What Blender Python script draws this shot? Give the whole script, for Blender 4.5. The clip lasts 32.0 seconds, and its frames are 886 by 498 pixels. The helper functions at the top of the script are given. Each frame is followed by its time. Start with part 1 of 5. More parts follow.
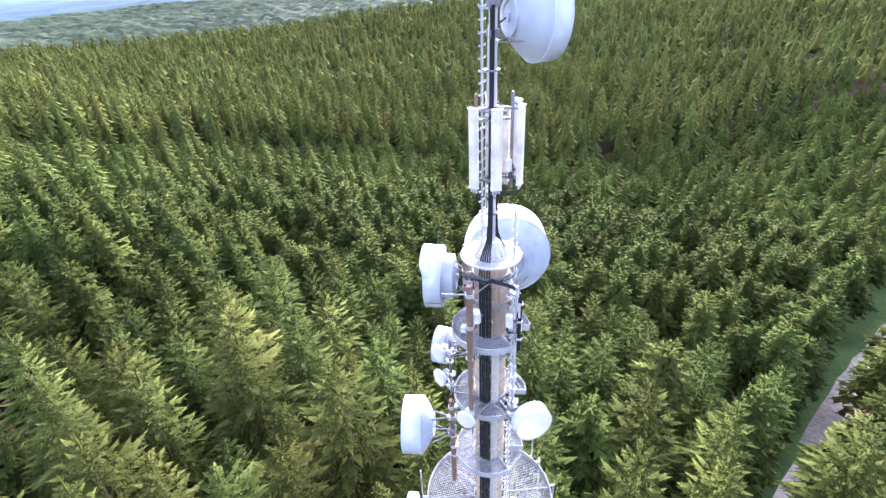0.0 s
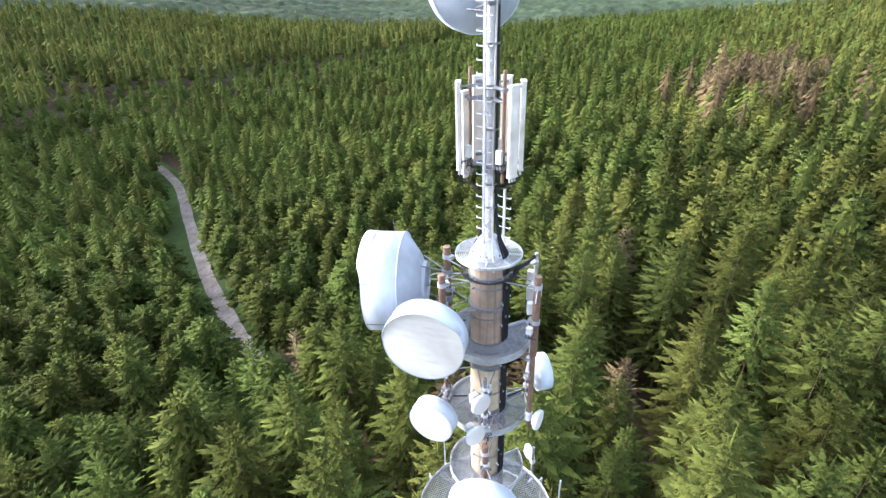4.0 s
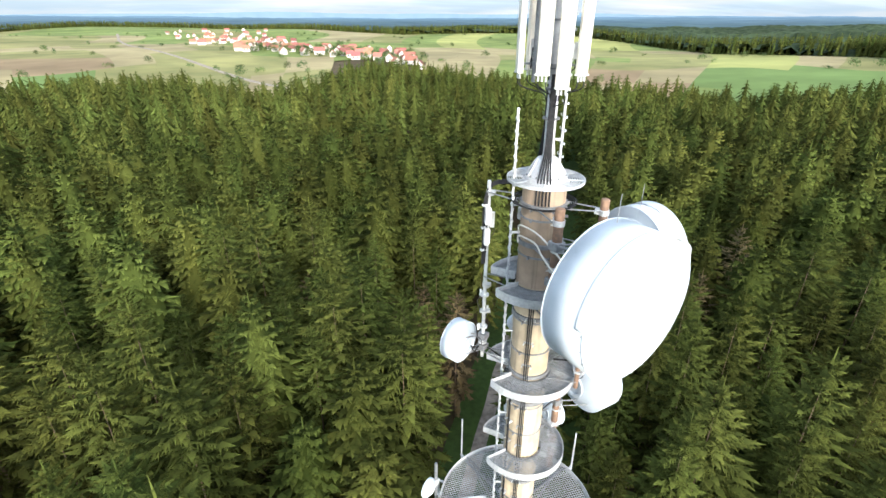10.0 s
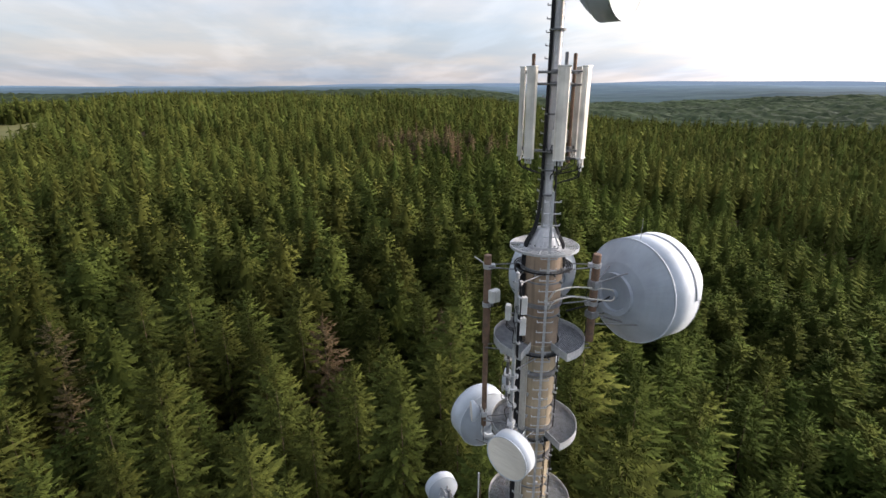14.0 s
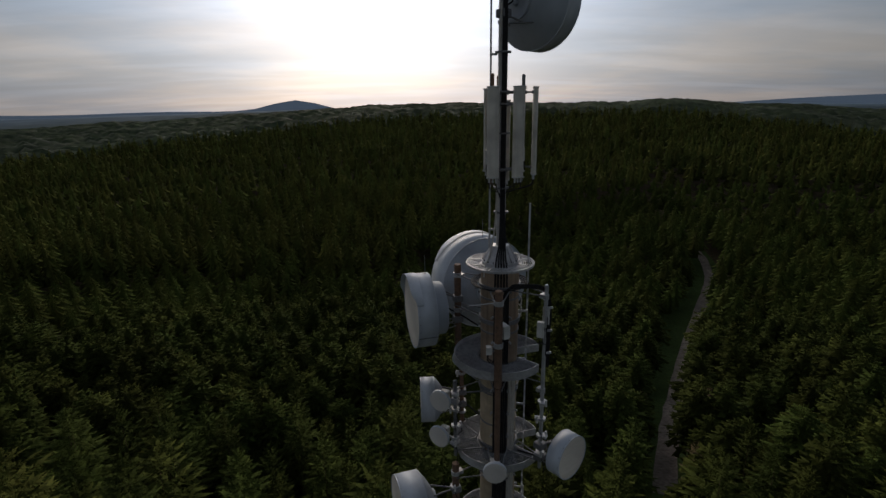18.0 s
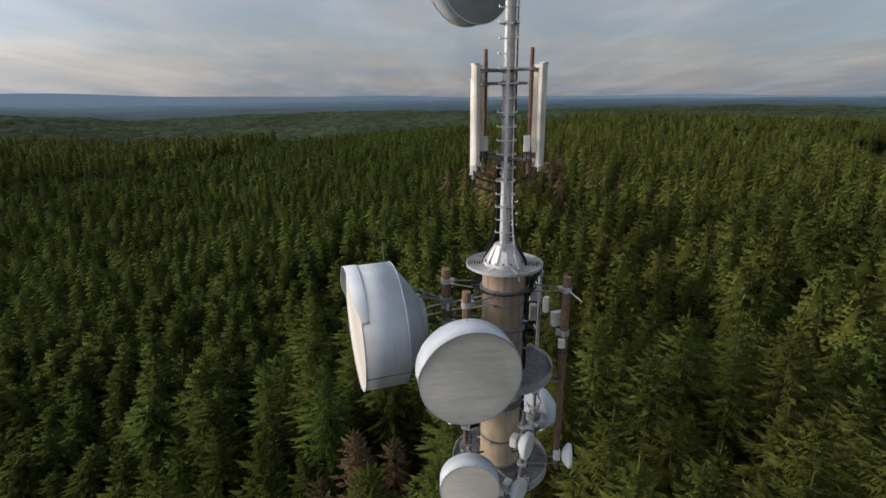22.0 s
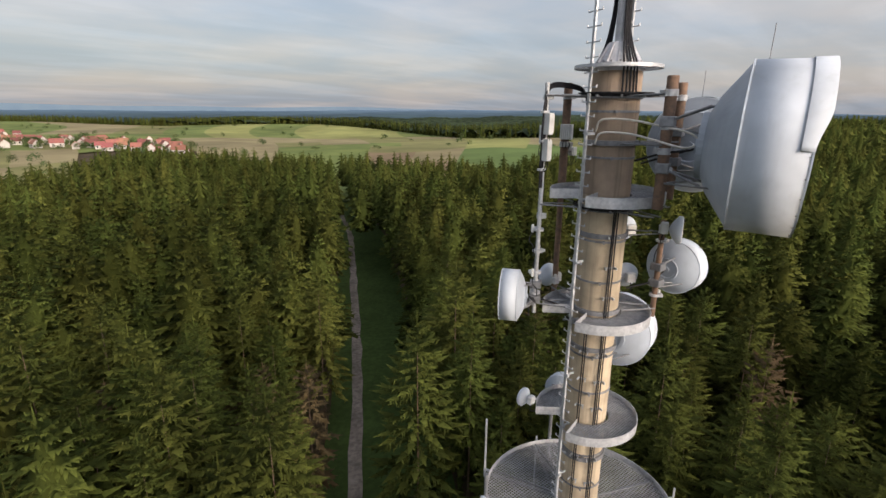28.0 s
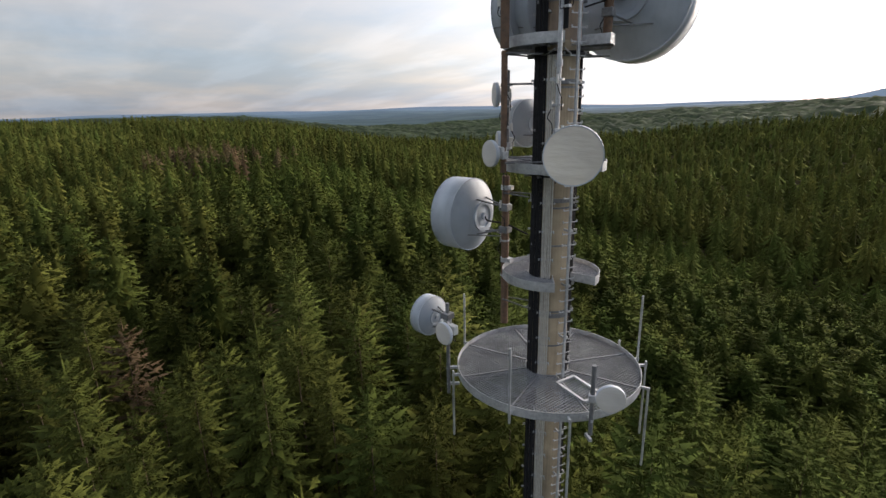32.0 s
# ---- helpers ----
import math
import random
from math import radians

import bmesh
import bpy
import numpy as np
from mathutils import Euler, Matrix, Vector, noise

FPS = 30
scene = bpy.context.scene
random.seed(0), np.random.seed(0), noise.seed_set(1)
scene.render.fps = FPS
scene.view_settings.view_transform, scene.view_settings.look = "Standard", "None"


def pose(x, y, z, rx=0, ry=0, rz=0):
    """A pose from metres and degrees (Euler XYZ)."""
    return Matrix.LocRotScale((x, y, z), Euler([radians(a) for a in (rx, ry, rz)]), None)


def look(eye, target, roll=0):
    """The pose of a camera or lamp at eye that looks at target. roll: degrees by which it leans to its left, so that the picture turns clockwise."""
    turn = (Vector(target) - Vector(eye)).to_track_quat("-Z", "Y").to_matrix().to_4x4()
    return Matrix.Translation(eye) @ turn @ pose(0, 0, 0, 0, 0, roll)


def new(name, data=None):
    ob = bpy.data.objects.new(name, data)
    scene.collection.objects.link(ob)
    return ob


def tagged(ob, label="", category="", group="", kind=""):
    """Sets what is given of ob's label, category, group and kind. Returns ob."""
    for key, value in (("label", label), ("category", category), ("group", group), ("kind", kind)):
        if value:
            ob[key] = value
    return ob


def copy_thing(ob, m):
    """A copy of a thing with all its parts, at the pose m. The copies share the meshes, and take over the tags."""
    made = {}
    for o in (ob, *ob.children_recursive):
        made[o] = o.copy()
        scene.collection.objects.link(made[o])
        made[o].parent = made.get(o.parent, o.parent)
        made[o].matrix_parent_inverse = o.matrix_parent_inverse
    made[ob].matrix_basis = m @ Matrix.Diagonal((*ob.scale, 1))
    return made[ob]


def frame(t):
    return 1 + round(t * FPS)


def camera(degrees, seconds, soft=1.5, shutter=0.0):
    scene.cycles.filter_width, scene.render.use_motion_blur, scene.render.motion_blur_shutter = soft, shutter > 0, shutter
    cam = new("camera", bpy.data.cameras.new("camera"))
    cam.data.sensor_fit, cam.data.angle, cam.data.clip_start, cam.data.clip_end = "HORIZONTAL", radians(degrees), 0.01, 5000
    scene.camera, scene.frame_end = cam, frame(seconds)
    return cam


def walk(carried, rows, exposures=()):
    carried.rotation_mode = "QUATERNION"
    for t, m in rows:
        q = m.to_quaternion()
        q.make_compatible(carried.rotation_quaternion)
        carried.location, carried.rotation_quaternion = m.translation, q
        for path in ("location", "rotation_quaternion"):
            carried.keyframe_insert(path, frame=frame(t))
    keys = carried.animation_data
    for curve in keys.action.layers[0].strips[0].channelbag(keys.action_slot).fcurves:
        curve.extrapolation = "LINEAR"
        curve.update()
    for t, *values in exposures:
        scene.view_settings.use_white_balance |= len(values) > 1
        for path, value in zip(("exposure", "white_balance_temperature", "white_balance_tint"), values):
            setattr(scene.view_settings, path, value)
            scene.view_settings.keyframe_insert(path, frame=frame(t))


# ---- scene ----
# the camera circles a radio tower on a wooded crest, once high and once lower
cam = camera(83.0, 32.0)
PATH = [
    (0.0, (2.361, -12.274, 62.030), (-0.225, -3.895, 57.224), -2.52),
    (0.5, (0.252, -12.439, 61.947), (-0.871, -3.661, 57.290), -2.08),
    (1.0, (-1.864, -12.197, 61.868), (-1.434, -3.317, 57.291), -1.85),
    (1.5, (-3.900, -11.550, 61.796), (-1.893, -2.884, 57.227), -1.84),
    (2.0, (-5.784, -10.514, 61.728), (-2.271, -2.370, 57.110), -2.01),
    (2.5, (-7.458, -9.124, 61.657), (-2.570, -1.770, 56.962), -2.23),
    (3.0, (-8.869, -7.436, 61.567), (-2.750, -1.121, 56.805), -2.38),
    (3.5, (-9.984, -5.514, 61.438), (-2.791, -0.485, 56.646), -2.34),
    (4.0, (-10.774, -3.408, 61.255), (-2.720, 0.097, 56.473), -2.07),
    (4.5, (-11.191, -1.181, 61.015), (-2.576, 0.630, 56.271), -1.62),
    (5.0, (-11.193, 1.081, 60.725), (-2.369, 1.149, 56.021), -1.11),
    (5.5, (-10.763, 3.273, 60.397), (-2.075, 1.670, 55.713), -0.65),
    (6.0, (-9.919, 5.295, 60.047), (-1.664, 2.165, 55.351), -0.33),
    (6.5, (-8.704, 7.073, 59.686), (-1.146, 2.543, 54.958), -0.15),
    (7.0, (-7.165, 8.562, 59.328), (-0.565, 2.752, 54.565), -0.05),
    (7.5, (-5.344, 9.729, 58.987), (0.051, 2.800, 54.204), 0.03),
    (8.0, (-3.285, 10.535, 58.686), (0.687, 2.697, 53.912), 0.12),
    (8.5, (-1.077, 10.933, 58.450), (1.312, 2.445, 53.734), 0.22),
    (9.0, (1.172, 10.903, 58.301), (1.882, 2.051, 53.704), 0.27),
    (9.5, (3.354, 10.457, 58.249), (2.353, 1.546, 53.823), 0.25),
    (10.0, (5.394, 9.629, 58.281), (2.701, 0.981, 54.041), 0.17),
    (10.5, (7.237, 8.452, 58.368), (2.926, 0.400, 54.296), 0.05),
    (11.0, (8.836, 6.963, 58.483), (3.046, -0.178, 54.547), -0.05),
    (11.5, (10.152, 5.194, 58.597), (3.079, -0.755, 54.779), -0.09),
    (12.0, (11.136, 3.185, 58.693), (3.021, -1.335, 54.990), -0.07),
    (12.5, (11.735, 1.009, 58.764), (2.856, -1.884, 55.185), -0.01),
    (13.0, (11.913, -1.207, 58.812), (2.595, -2.367, 55.372), 0.03),
    (13.5, (11.692, -3.330, 58.845), (2.264, -2.765, 55.558), -0.04),
    (14.0, (11.121, -5.290, 58.868), (1.884, -3.082, 55.737), -0.20),
    (14.5, (10.242, -7.065, 58.885), (1.461, -3.327, 55.896), -0.44),
    (15.0, (9.074, -8.648, 58.896), (0.993, -3.505, 56.023), -0.72),
    (15.5, (7.620, -10.023, 58.900), (0.479, -3.604, 56.106), -0.97),
    (16.0, (5.893, -11.144, 58.897), (-0.062, -3.596, 56.147), -1.15),
    (16.5, (3.930, -11.953, 58.883), (-0.585, -3.459, 56.154), -1.25),
    (17.0, (1.795, -12.390, 58.860), (-1.043, -3.196, 56.138), -1.25),
    (17.5, (-0.425, -12.410, 58.830), (-1.407, -2.837, 56.112), -1.16),
    (18.0, (-2.627, -11.998, 58.800), (-1.693, -2.418, 56.088), -1.03),
    (18.5, (-4.709, -11.168, 58.785), (-1.977, -1.938, 56.075), -0.92),
    (19.0, (-6.576, -9.967, 58.796), (-2.226, -1.385, 56.071), -0.92),
    (19.5, (-8.158, -8.461, 58.833), (-2.369, -0.790, 56.066), -1.08),
    (20.0, (-9.415, -6.714, 58.873), (-2.361, -0.213, 56.048), -1.29),
    (20.5, (-10.325, -4.783, 58.888), (-2.201, 0.286, 56.005), -1.41),
    (21.0, (-10.867, -2.713, 58.853), (-1.929, 0.690, 55.933), -1.32),
    (21.5, (-11.020, -0.553, 58.761), (-1.595, 1.059, 55.833), -1.05),
    (22.0, (-10.758, 1.625, 58.612), (-1.193, 1.413, 55.704), -0.67),
    (22.5, (-10.074, 3.732, 58.414), (-0.708, 1.725, 55.543), -0.30),
    (23.0, (-8.987, 5.670, 58.176), (-0.147, 1.948, 55.345), -0.01),
    (23.5, (-7.538, 7.354, 57.904), (0.462, 2.045, 55.111), 0.15),
    (24.0, (-5.790, 8.717, 57.601), (1.083, 2.002, 54.834), 0.21),
    (24.5, (-3.814, 9.713, 57.266), (1.673, 1.821, 54.508), 0.18),
    (25.0, (-1.681, 10.313, 56.899), (2.200, 1.521, 54.134), 0.09),
    (25.5, (0.534, 10.497, 56.499), (2.653, 1.127, 53.723), -0.02),
    (26.0, (2.746, 10.259, 56.065), (3.020, 0.657, 53.285), -0.11),
    (26.5, (4.860, 9.611, 55.603), (3.284, 0.133, 52.829), -0.11),
    (27.0, (6.788, 8.593, 55.118), (3.436, -0.417, 52.365), -0.02),
    (27.5, (8.462, 7.264, 54.622), (3.474, -0.965, 51.901), 0.19),
    (28.0, (9.837, 5.686, 54.126), (3.407, -1.488, 51.447), 0.48),
    (28.5, (10.893, 3.906, 53.648), (3.254, -1.983, 51.011), 0.77),
    (29.0, (11.611, 1.960, 53.204), (3.019, -2.443, 50.599), 0.96),
    (29.5, (11.960, -0.110, 52.803), (2.702, -2.858, 50.210), 0.97),
    (30.0, (11.913, -2.236, 52.435), (2.305, -3.211, 49.836), 0.79),
    (30.5, (11.454, -4.329, 52.086), (1.840, -3.480, 49.469), 0.44),
    (31.0, (10.599, -6.293, 51.738), (1.325, -3.645, 49.098), -0.03),
    (31.5, (9.387, -8.045, 51.384), (0.787, -3.692, 48.720), -0.60),
    (32.0, (7.873, -9.516, 51.021), (0.260, -3.616, 48.331), -1.27),
]
EXPOSURE = [(0, 3.5, 5300, 28), (1, 3.5, 5300, 28), (2, 3.4, 5350, 25), (3.5, 3.05, 5450, 17), (5.5, 2.9, 5800, 6), (7, 2.75, 5750, 2), (9, 2.35, 5750, 2), (12, 2.1, 6200, 11), (14, 1.6, 6300, 14), (15.5, 0.9, 6200, 14), (17.5, -0.65, 6200, 12), (19, -0.95, 6100, 12), (20.5, -0.8, 6000, 11), (21.5, 0.15, 6100, 11), (23, 1.05, 6500, 14), (24.5, 1.05, 6600, 15), (28, 1.1, 6500, 14), (32, 1.15, 6400, 13)]
walk(cam, [(t, look(eye, target, roll)) for t, eye, target, roll in PATH], EXPOSURE)

# strengths of the veiled sun and of the cloud deck
SUN_POWER, SKY_BASE, SKY_GLOW, SKY_CORE = 1.9, 2.9, 9.0, 22.0

# ---------------------------------------------------------------- light
SUN_EL, SUN_AZ = 18.0, 0.0
world = bpy.data.worlds.new("evening_sky")
scene.world = world
world.use_nodes = True


def N(tree, kind, **values):
    n = tree.nodes.new(kind)
    for k, v in values.items():
        if k.startswith("i_"):
            n.inputs[int(k[2:])].default_value = v
        else:
            setattr(n, k, v)
    return n


def build_sky():
    nt = world.node_tree
    nt.nodes.clear()
    L = nt.links.new
    out = N(nt, "ShaderNodeOutputWorld")
    back = N(nt, "ShaderNodeBackground")
    back.inputs["Strength"].default_value = 0.1
    sky = N(nt, "ShaderNodeTexSky", sky_type="NISHITA", sun_disc=False, sun_elevation=radians(SUN_EL), sun_rotation=radians(SUN_AZ), air_density=1.2, dust_density=2.0)
    co = N(nt, "ShaderNodeTexCoord")
    sep = N(nt, "ShaderNodeSeparateXYZ")
    L(co.outputs["Generated"], sep.inputs[0])
    # cloud deck, seen in perspective
    up = N(nt, "ShaderNodeMath", operation="MAXIMUM", i_1=0.0)
    L(sep.outputs[2], up.inputs[0])
    low = N(nt, "ShaderNodeMath", operation="ADD", i_1=0.10)
    L(up.outputs[0], low.inputs[0])
    dx = N(nt, "ShaderNodeMath", operation="DIVIDE")
    dy = N(nt, "ShaderNodeMath", operation="DIVIDE")
    L(sep.outputs[0], dx.inputs[0]), L(low.outputs[0], dx.inputs[1])
    L(sep.outputs[1], dy.inputs[0]), L(low.outputs[0], dy.inputs[1])
    deck = N(nt, "ShaderNodeCombineXYZ")
    L(dx.outputs[0], deck.inputs[0]), L(dy.outputs[0], deck.inputs[1])
    big = N(nt, "ShaderNodeTexNoise", noise_dimensions="2D")
    big.inputs["Scale"].default_value, big.inputs["Detail"].default_value, big.inputs["Roughness"].default_value = 0.42, 7.0, 0.55
    L(deck.outputs[0], big.inputs["Vector"])
    ramp = N(nt, "ShaderNodeMapRange", interpolation_type="SMOOTHSTEP", i_1=0.30, i_2=0.72, i_3=0.0, i_4=1.0)
    L(big.outputs[0], ramp.inputs[0])
    # brightness falls off with the angle from the veiled sun
    s = Vector((math.sin(radians(SUN_AZ)) * math.cos(radians(SUN_EL)), math.cos(radians(SUN_AZ)) * math.cos(radians(SUN_EL)), math.sin(radians(SUN_EL))))
    dot = N(nt, "ShaderNodeVectorMath", operation="DOT_PRODUCT")
    dot.inputs[1].default_value = s
    L(co.outputs["Generated"], dot.inputs[0])
    pos = N(nt, "ShaderNodeMath", operation="MAXIMUM", i_1=0.0)
    L(dot.outputs["Value"], pos.inputs[0])
    round_to = N(nt, "ShaderNodeMath", operation="MULTIPLY_ADD", i_1=0.6, i_2=0.4)
    L(dot.outputs["Value"], round_to.inputs[0])
    ahead = N(nt, "ShaderNodeMath", operation="MAXIMUM", i_1=0.0)
    L(round_to.outputs[0], ahead.inputs[0])
    glow = N(nt, "ShaderNodeMath", operation="POWER", i_1=6.0)
    L(ahead.outputs[0], glow.inputs[0])
    core = N(nt, "ShaderNodeMath", operation="POWER", i_1=22.0)
    L(pos.outputs[0], core.inputs[0])
    corek = N(nt, "ShaderNodeMath", operation="MULTIPLY", i_1=SKY_CORE)
    L(core.outputs[0], corek.inputs[0])
    gk = N(nt, "ShaderNodeMath", operation="MULTIPLY_ADD", i_1=SKY_GLOW, i_2=SKY_BASE)
    L(glow.outputs[0], gk.inputs[0])
    lum = N(nt, "ShaderNodeMath", operation="ADD")
    L(gk.outputs[0], lum.inputs[0]), L(corek.outputs[0], lum.inputs[1])
    streak = N(nt, "ShaderNodeMapping")
    streak.inputs["Scale"].default_value = (0.55, 1.7, 1.0)
    streak.inputs["Rotation"].default_value = (0, 0, 0.5)
    L(deck.outputs[0], streak.inputs[0])
    fine = N(nt, "ShaderNodeTexNoise", noise_dimensions="2D")
    fine.inputs["Scale"].default_value, fine.inputs["Detail"].default_value, fine.inputs["Distortion"].default_value = 0.9, 5.0, 0.2
    L(streak.outputs[0], fine.inputs["Vector"])
    wisp = N(nt, "ShaderNodeMapRange", interpolation_type="SMOOTHSTEP", i_1=0.40, i_2=0.70, i_3=0.94, i_4=1.10)
    L(fine.outputs[0], wisp.inputs[0])
    # the deck's far, low part is seen thicker and duller
    low_part = N(nt, "ShaderNodeMapRange", interpolation_type="SMOOTHSTEP", i_1=0.0, i_2=0.26, i_3=0.80, i_4=1.06)
    L(up.outputs[0], low_part.inputs[0])
    veil = N(nt, "ShaderNodeMath", operation="MULTIPLY")
    L(wisp.outputs[0], veil.inputs[0]), L(low_part.outputs[0], veil.inputs[1])
    lit = N(nt, "ShaderNodeMath", operation="MULTIPLY")
    L(lum.outputs[0], lit.inputs[0]), L(veil.outputs[0], lit.inputs[1])
    thick = N(nt, "ShaderNodeMix", data_type="RGBA")
    thick.inputs[6].default_value, thick.inputs[7].default_value = (0.64, 0.76, 0.92, 1), (1.0, 0.955, 0.95, 1)
    L(ramp.outputs[0], thick.inputs[0])
    cloud = N(nt, "ShaderNodeVectorMath", operation="SCALE")
    L(thick.outputs[2], cloud.inputs[0]), L(lit.outputs[0], cloud.inputs["Scale"])
    mix = N(nt, "ShaderNodeMix", data_type="RGBA")
    mix.inputs[0].default_value = 0.82
    L(sky.outputs[0], mix.inputs[6]), L(cloud.outputs[0], mix.inputs[7])
    L(mix.outputs[2], back.inputs["Color"])
    L(back.outputs[0], out.inputs[0])
    lamp = bpy.data.lights.new("sun", "SUN")
    lamp.energy, lamp.angle, lamp.color = SUN_POWER, radians(28), (1.0, 0.82, 0.62)
    ob = new("sun", lamp)
    ob.matrix_world = look(s * 300, (0, 0, 0))


build_sky()


# ---------------------------------------------------------------- materials
def material(name, base, other=None, scale=6.0, detail=6.0, rough=0.6, metal=0.0, bump=0.0, bump_scale=40.0, big=0.0, spec=0.4, vary=0.0, streak=0.0, translucent=0.0, wrinkle=0.0, contrast=(0.38, 0.66), by_tree=False, shoots_and_shade=False):
    """Two-scale variation: grain (scale) and slow blotches (big); vary: from object to object; streak: run marks down the z axis."""
    m = bpy.data.materials.new(name)
    m.use_nodes = True
    nt = m.node_tree
    L = nt.links.new
    p = nt.nodes["Principled BSDF"]
    p.inputs["Roughness"].default_value, p.inputs["Metallic"].default_value = rough, metal
    p.inputs["Specular IOR Level"].default_value = spec
    co = N(nt, "ShaderNodeTexCoord")
    other = other or tuple(c * 0.8 for c in base)
    grain = N(nt, "ShaderNodeTexNoise")
    grain.inputs["Scale"].default_value, grain.inputs["Detail"].default_value = scale, detail
    L(co.outputs["Object"], grain.inputs["Vector"])
    r = N(nt, "ShaderNodeMapRange", i_1=contrast[0], i_2=contrast[1])
    L(grain.outputs[0], r.inputs[0])
    mix = N(nt, "ShaderNodeMix", data_type="RGBA")
    mix.inputs[6].default_value, mix.inputs[7].default_value = (*base, 1), (*other, 1)
    if shoots_and_shade:
        # tips carry paler fresh growth; further in, the tone darkens as painted crown shade
        tip = N(nt, "ShaderNodeAttribute", attribute_name="shoot_shade")
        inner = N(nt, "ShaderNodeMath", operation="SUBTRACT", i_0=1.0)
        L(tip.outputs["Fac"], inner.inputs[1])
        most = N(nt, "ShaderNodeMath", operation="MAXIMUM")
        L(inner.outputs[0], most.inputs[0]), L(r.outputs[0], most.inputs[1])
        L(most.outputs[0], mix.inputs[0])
    else:
        L(r.outputs[0], mix.inputs[0])
    colour = mix.outputs[2]
    if big:
        slow = N(nt, "ShaderNodeTexNoise")
        slow.inputs["Scale"].default_value, slow.inputs["Detail"].default_value = big, 3.0
        L(co.outputs["Object"], slow.inputs["Vector"])
        hsv = N(nt, "ShaderNodeHueSaturation")
        v = N(nt, "ShaderNodeMapRange", i_1=0.3, i_2=0.7, i_3=0.72, i_4=1.28)
        L(slow.outputs[0], v.inputs[0]), L(v.outputs[0], hsv.inputs["Value"]), L(colour, hsv.inputs["Color"])
        colour = hsv.outputs[0]
    if streak:
        mp = N(nt, "ShaderNodeMapping")
        mp.inputs["Scale"].default_value = (9, 9, 0.35)
        L(co.outputs["Object"], mp.inputs[0])
        run = N(nt, "ShaderNodeTexNoise")
        run.inputs["Scale"].default_value, run.inputs["Detail"].default_value = 1.0, 5.0
        L(mp.outputs[0], run.inputs["Vector"])
        rr = N(nt, "ShaderNodeMapRange", i_1=0.52, i_2=0.75, i_3=0.0, i_4=streak)
        L(run.outputs[0], rr.inputs[0])
        dark = N(nt, "ShaderNodeMix", data_type="RGBA")
        dark.inputs[7].default_value = (0.10, 0.085, 0.065, 1)
        L(rr.outputs[0], dark.inputs[0]), L(colour, dark.inputs[6])
        colour = dark.outputs[2]
    if vary:
        info = N(nt, "ShaderNodeAttribute", attribute_name="tone") if by_tree else N(nt, "ShaderNodeObjectInfo")
        pick = info.outputs["Fac"] if by_tree else info.outputs["Random"]
        hs = N(nt, "ShaderNodeHueSaturation")
        v = N(nt, "ShaderNodeMapRange", i_3=1 - vary, i_4=1 + vary)
        hue = N(nt, "ShaderNodeMapRange", i_3=0.5 - vary * 0.07, i_4=0.5 + vary * 0.05)
        L(pick, v.inputs[0])
        scr = N(nt, "ShaderNodeMath", operation="MULTIPLY", i_1=7.31)
        frac = N(nt, "ShaderNodeMath", operation="FRACT")
        L(pick, scr.inputs[0]), L(scr.outputs[0], frac.inputs[0]), L(frac.outputs[0], hue.inputs[0])
        L(v.outputs[0], hs.inputs["Value"]), L(hue.outputs[0], hs.inputs["Hue"]), L(colour, hs.inputs["Color"])
        colour = hs.outputs[0]
    L(colour, p.inputs["Base Color"])
    if bump or wrinkle:
        b = N(nt, "ShaderNodeBump")
        b.inputs["Strength"].default_value = max(bump, wrinkle)
        b.inputs["Distance"].default_value = 0.02 if not wrinkle else 0.08
        t = N(nt, "ShaderNodeTexNoise")
        t.inputs["Scale"].default_value, t.inputs["Detail"].default_value = bump_scale, 4.0
        if wrinkle:
            mp = N(nt, "ShaderNodeMapping")
            mp.inputs["Rotation"].default_value = (0.6, 0, 0)
            mp.inputs["Scale"].default_value = (1.0, 0.5, 2.2)
            L(co.outputs["Object"], mp.inputs[0]), L(mp.outputs[0], t.inputs["Vector"])
        else:
            L(co.outputs["Object"], t.inputs["Vector"])
        L(t.outputs[0], b.inputs["Height"]), L(b.outputs[0], p.inputs["Normal"])
    if translucent:
        tr = N(nt, "ShaderNodeBsdfTranslucent")
        L(colour, tr.inputs[0])
        ms = N(nt, "ShaderNodeMixShader", i_0=translucent)
        L(p.outputs[0], ms.inputs[1]), L(tr.outputs[0], ms.inputs[2])
        L(ms.outputs[0], nt.nodes["Material Output"].inputs[0])
    return m


M_TUBE = material("aged_beige_tower_coating", (0.44, 0.36, 0.25), (0.33, 0.27, 0.19), 3.0, rough=0.75, bump=0.15, bump_scale=60, big=0.5, streak=0.55)
M_TUBE_TOP = material("weathered_brown_grey_coating", (0.34, 0.255, 0.18), (0.26, 0.195, 0.145), 3.0, rough=0.75, bump=0.15, bump_scale=60, big=0.6, streak=0.7)
M_GALV = material("galvanised_steel", (0.50, 0.51, 0.52), (0.38, 0.39, 0.41), 14.0, rough=0.5, metal=0.35, bump=0.08, big=1.2)
M_GALV_DARK = material("dull_galvanised_steel", (0.21, 0.215, 0.225), (0.15, 0.155, 0.165), 14.0, rough=0.6, metal=0.3, big=1.2)
M_GRATE = material("grating_steel", (0.36, 0.37, 0.39), (0.27, 0.28, 0.30), 9.0, rough=0.6, metal=0.3, big=1.0)
M_MAST = material("light_grey_mast_paint", (0.56, 0.56, 0.57), (0.44, 0.44, 0.46), 8.0, rough=0.5, metal=0.2, big=1.0, streak=0.25)
M_RUST = material("rust_brown_pipe", (0.19, 0.115, 0.075), (0.12, 0.080, 0.058), 10.0, rough=0.8, bump=0.2, big=1.5, streak=0.35)
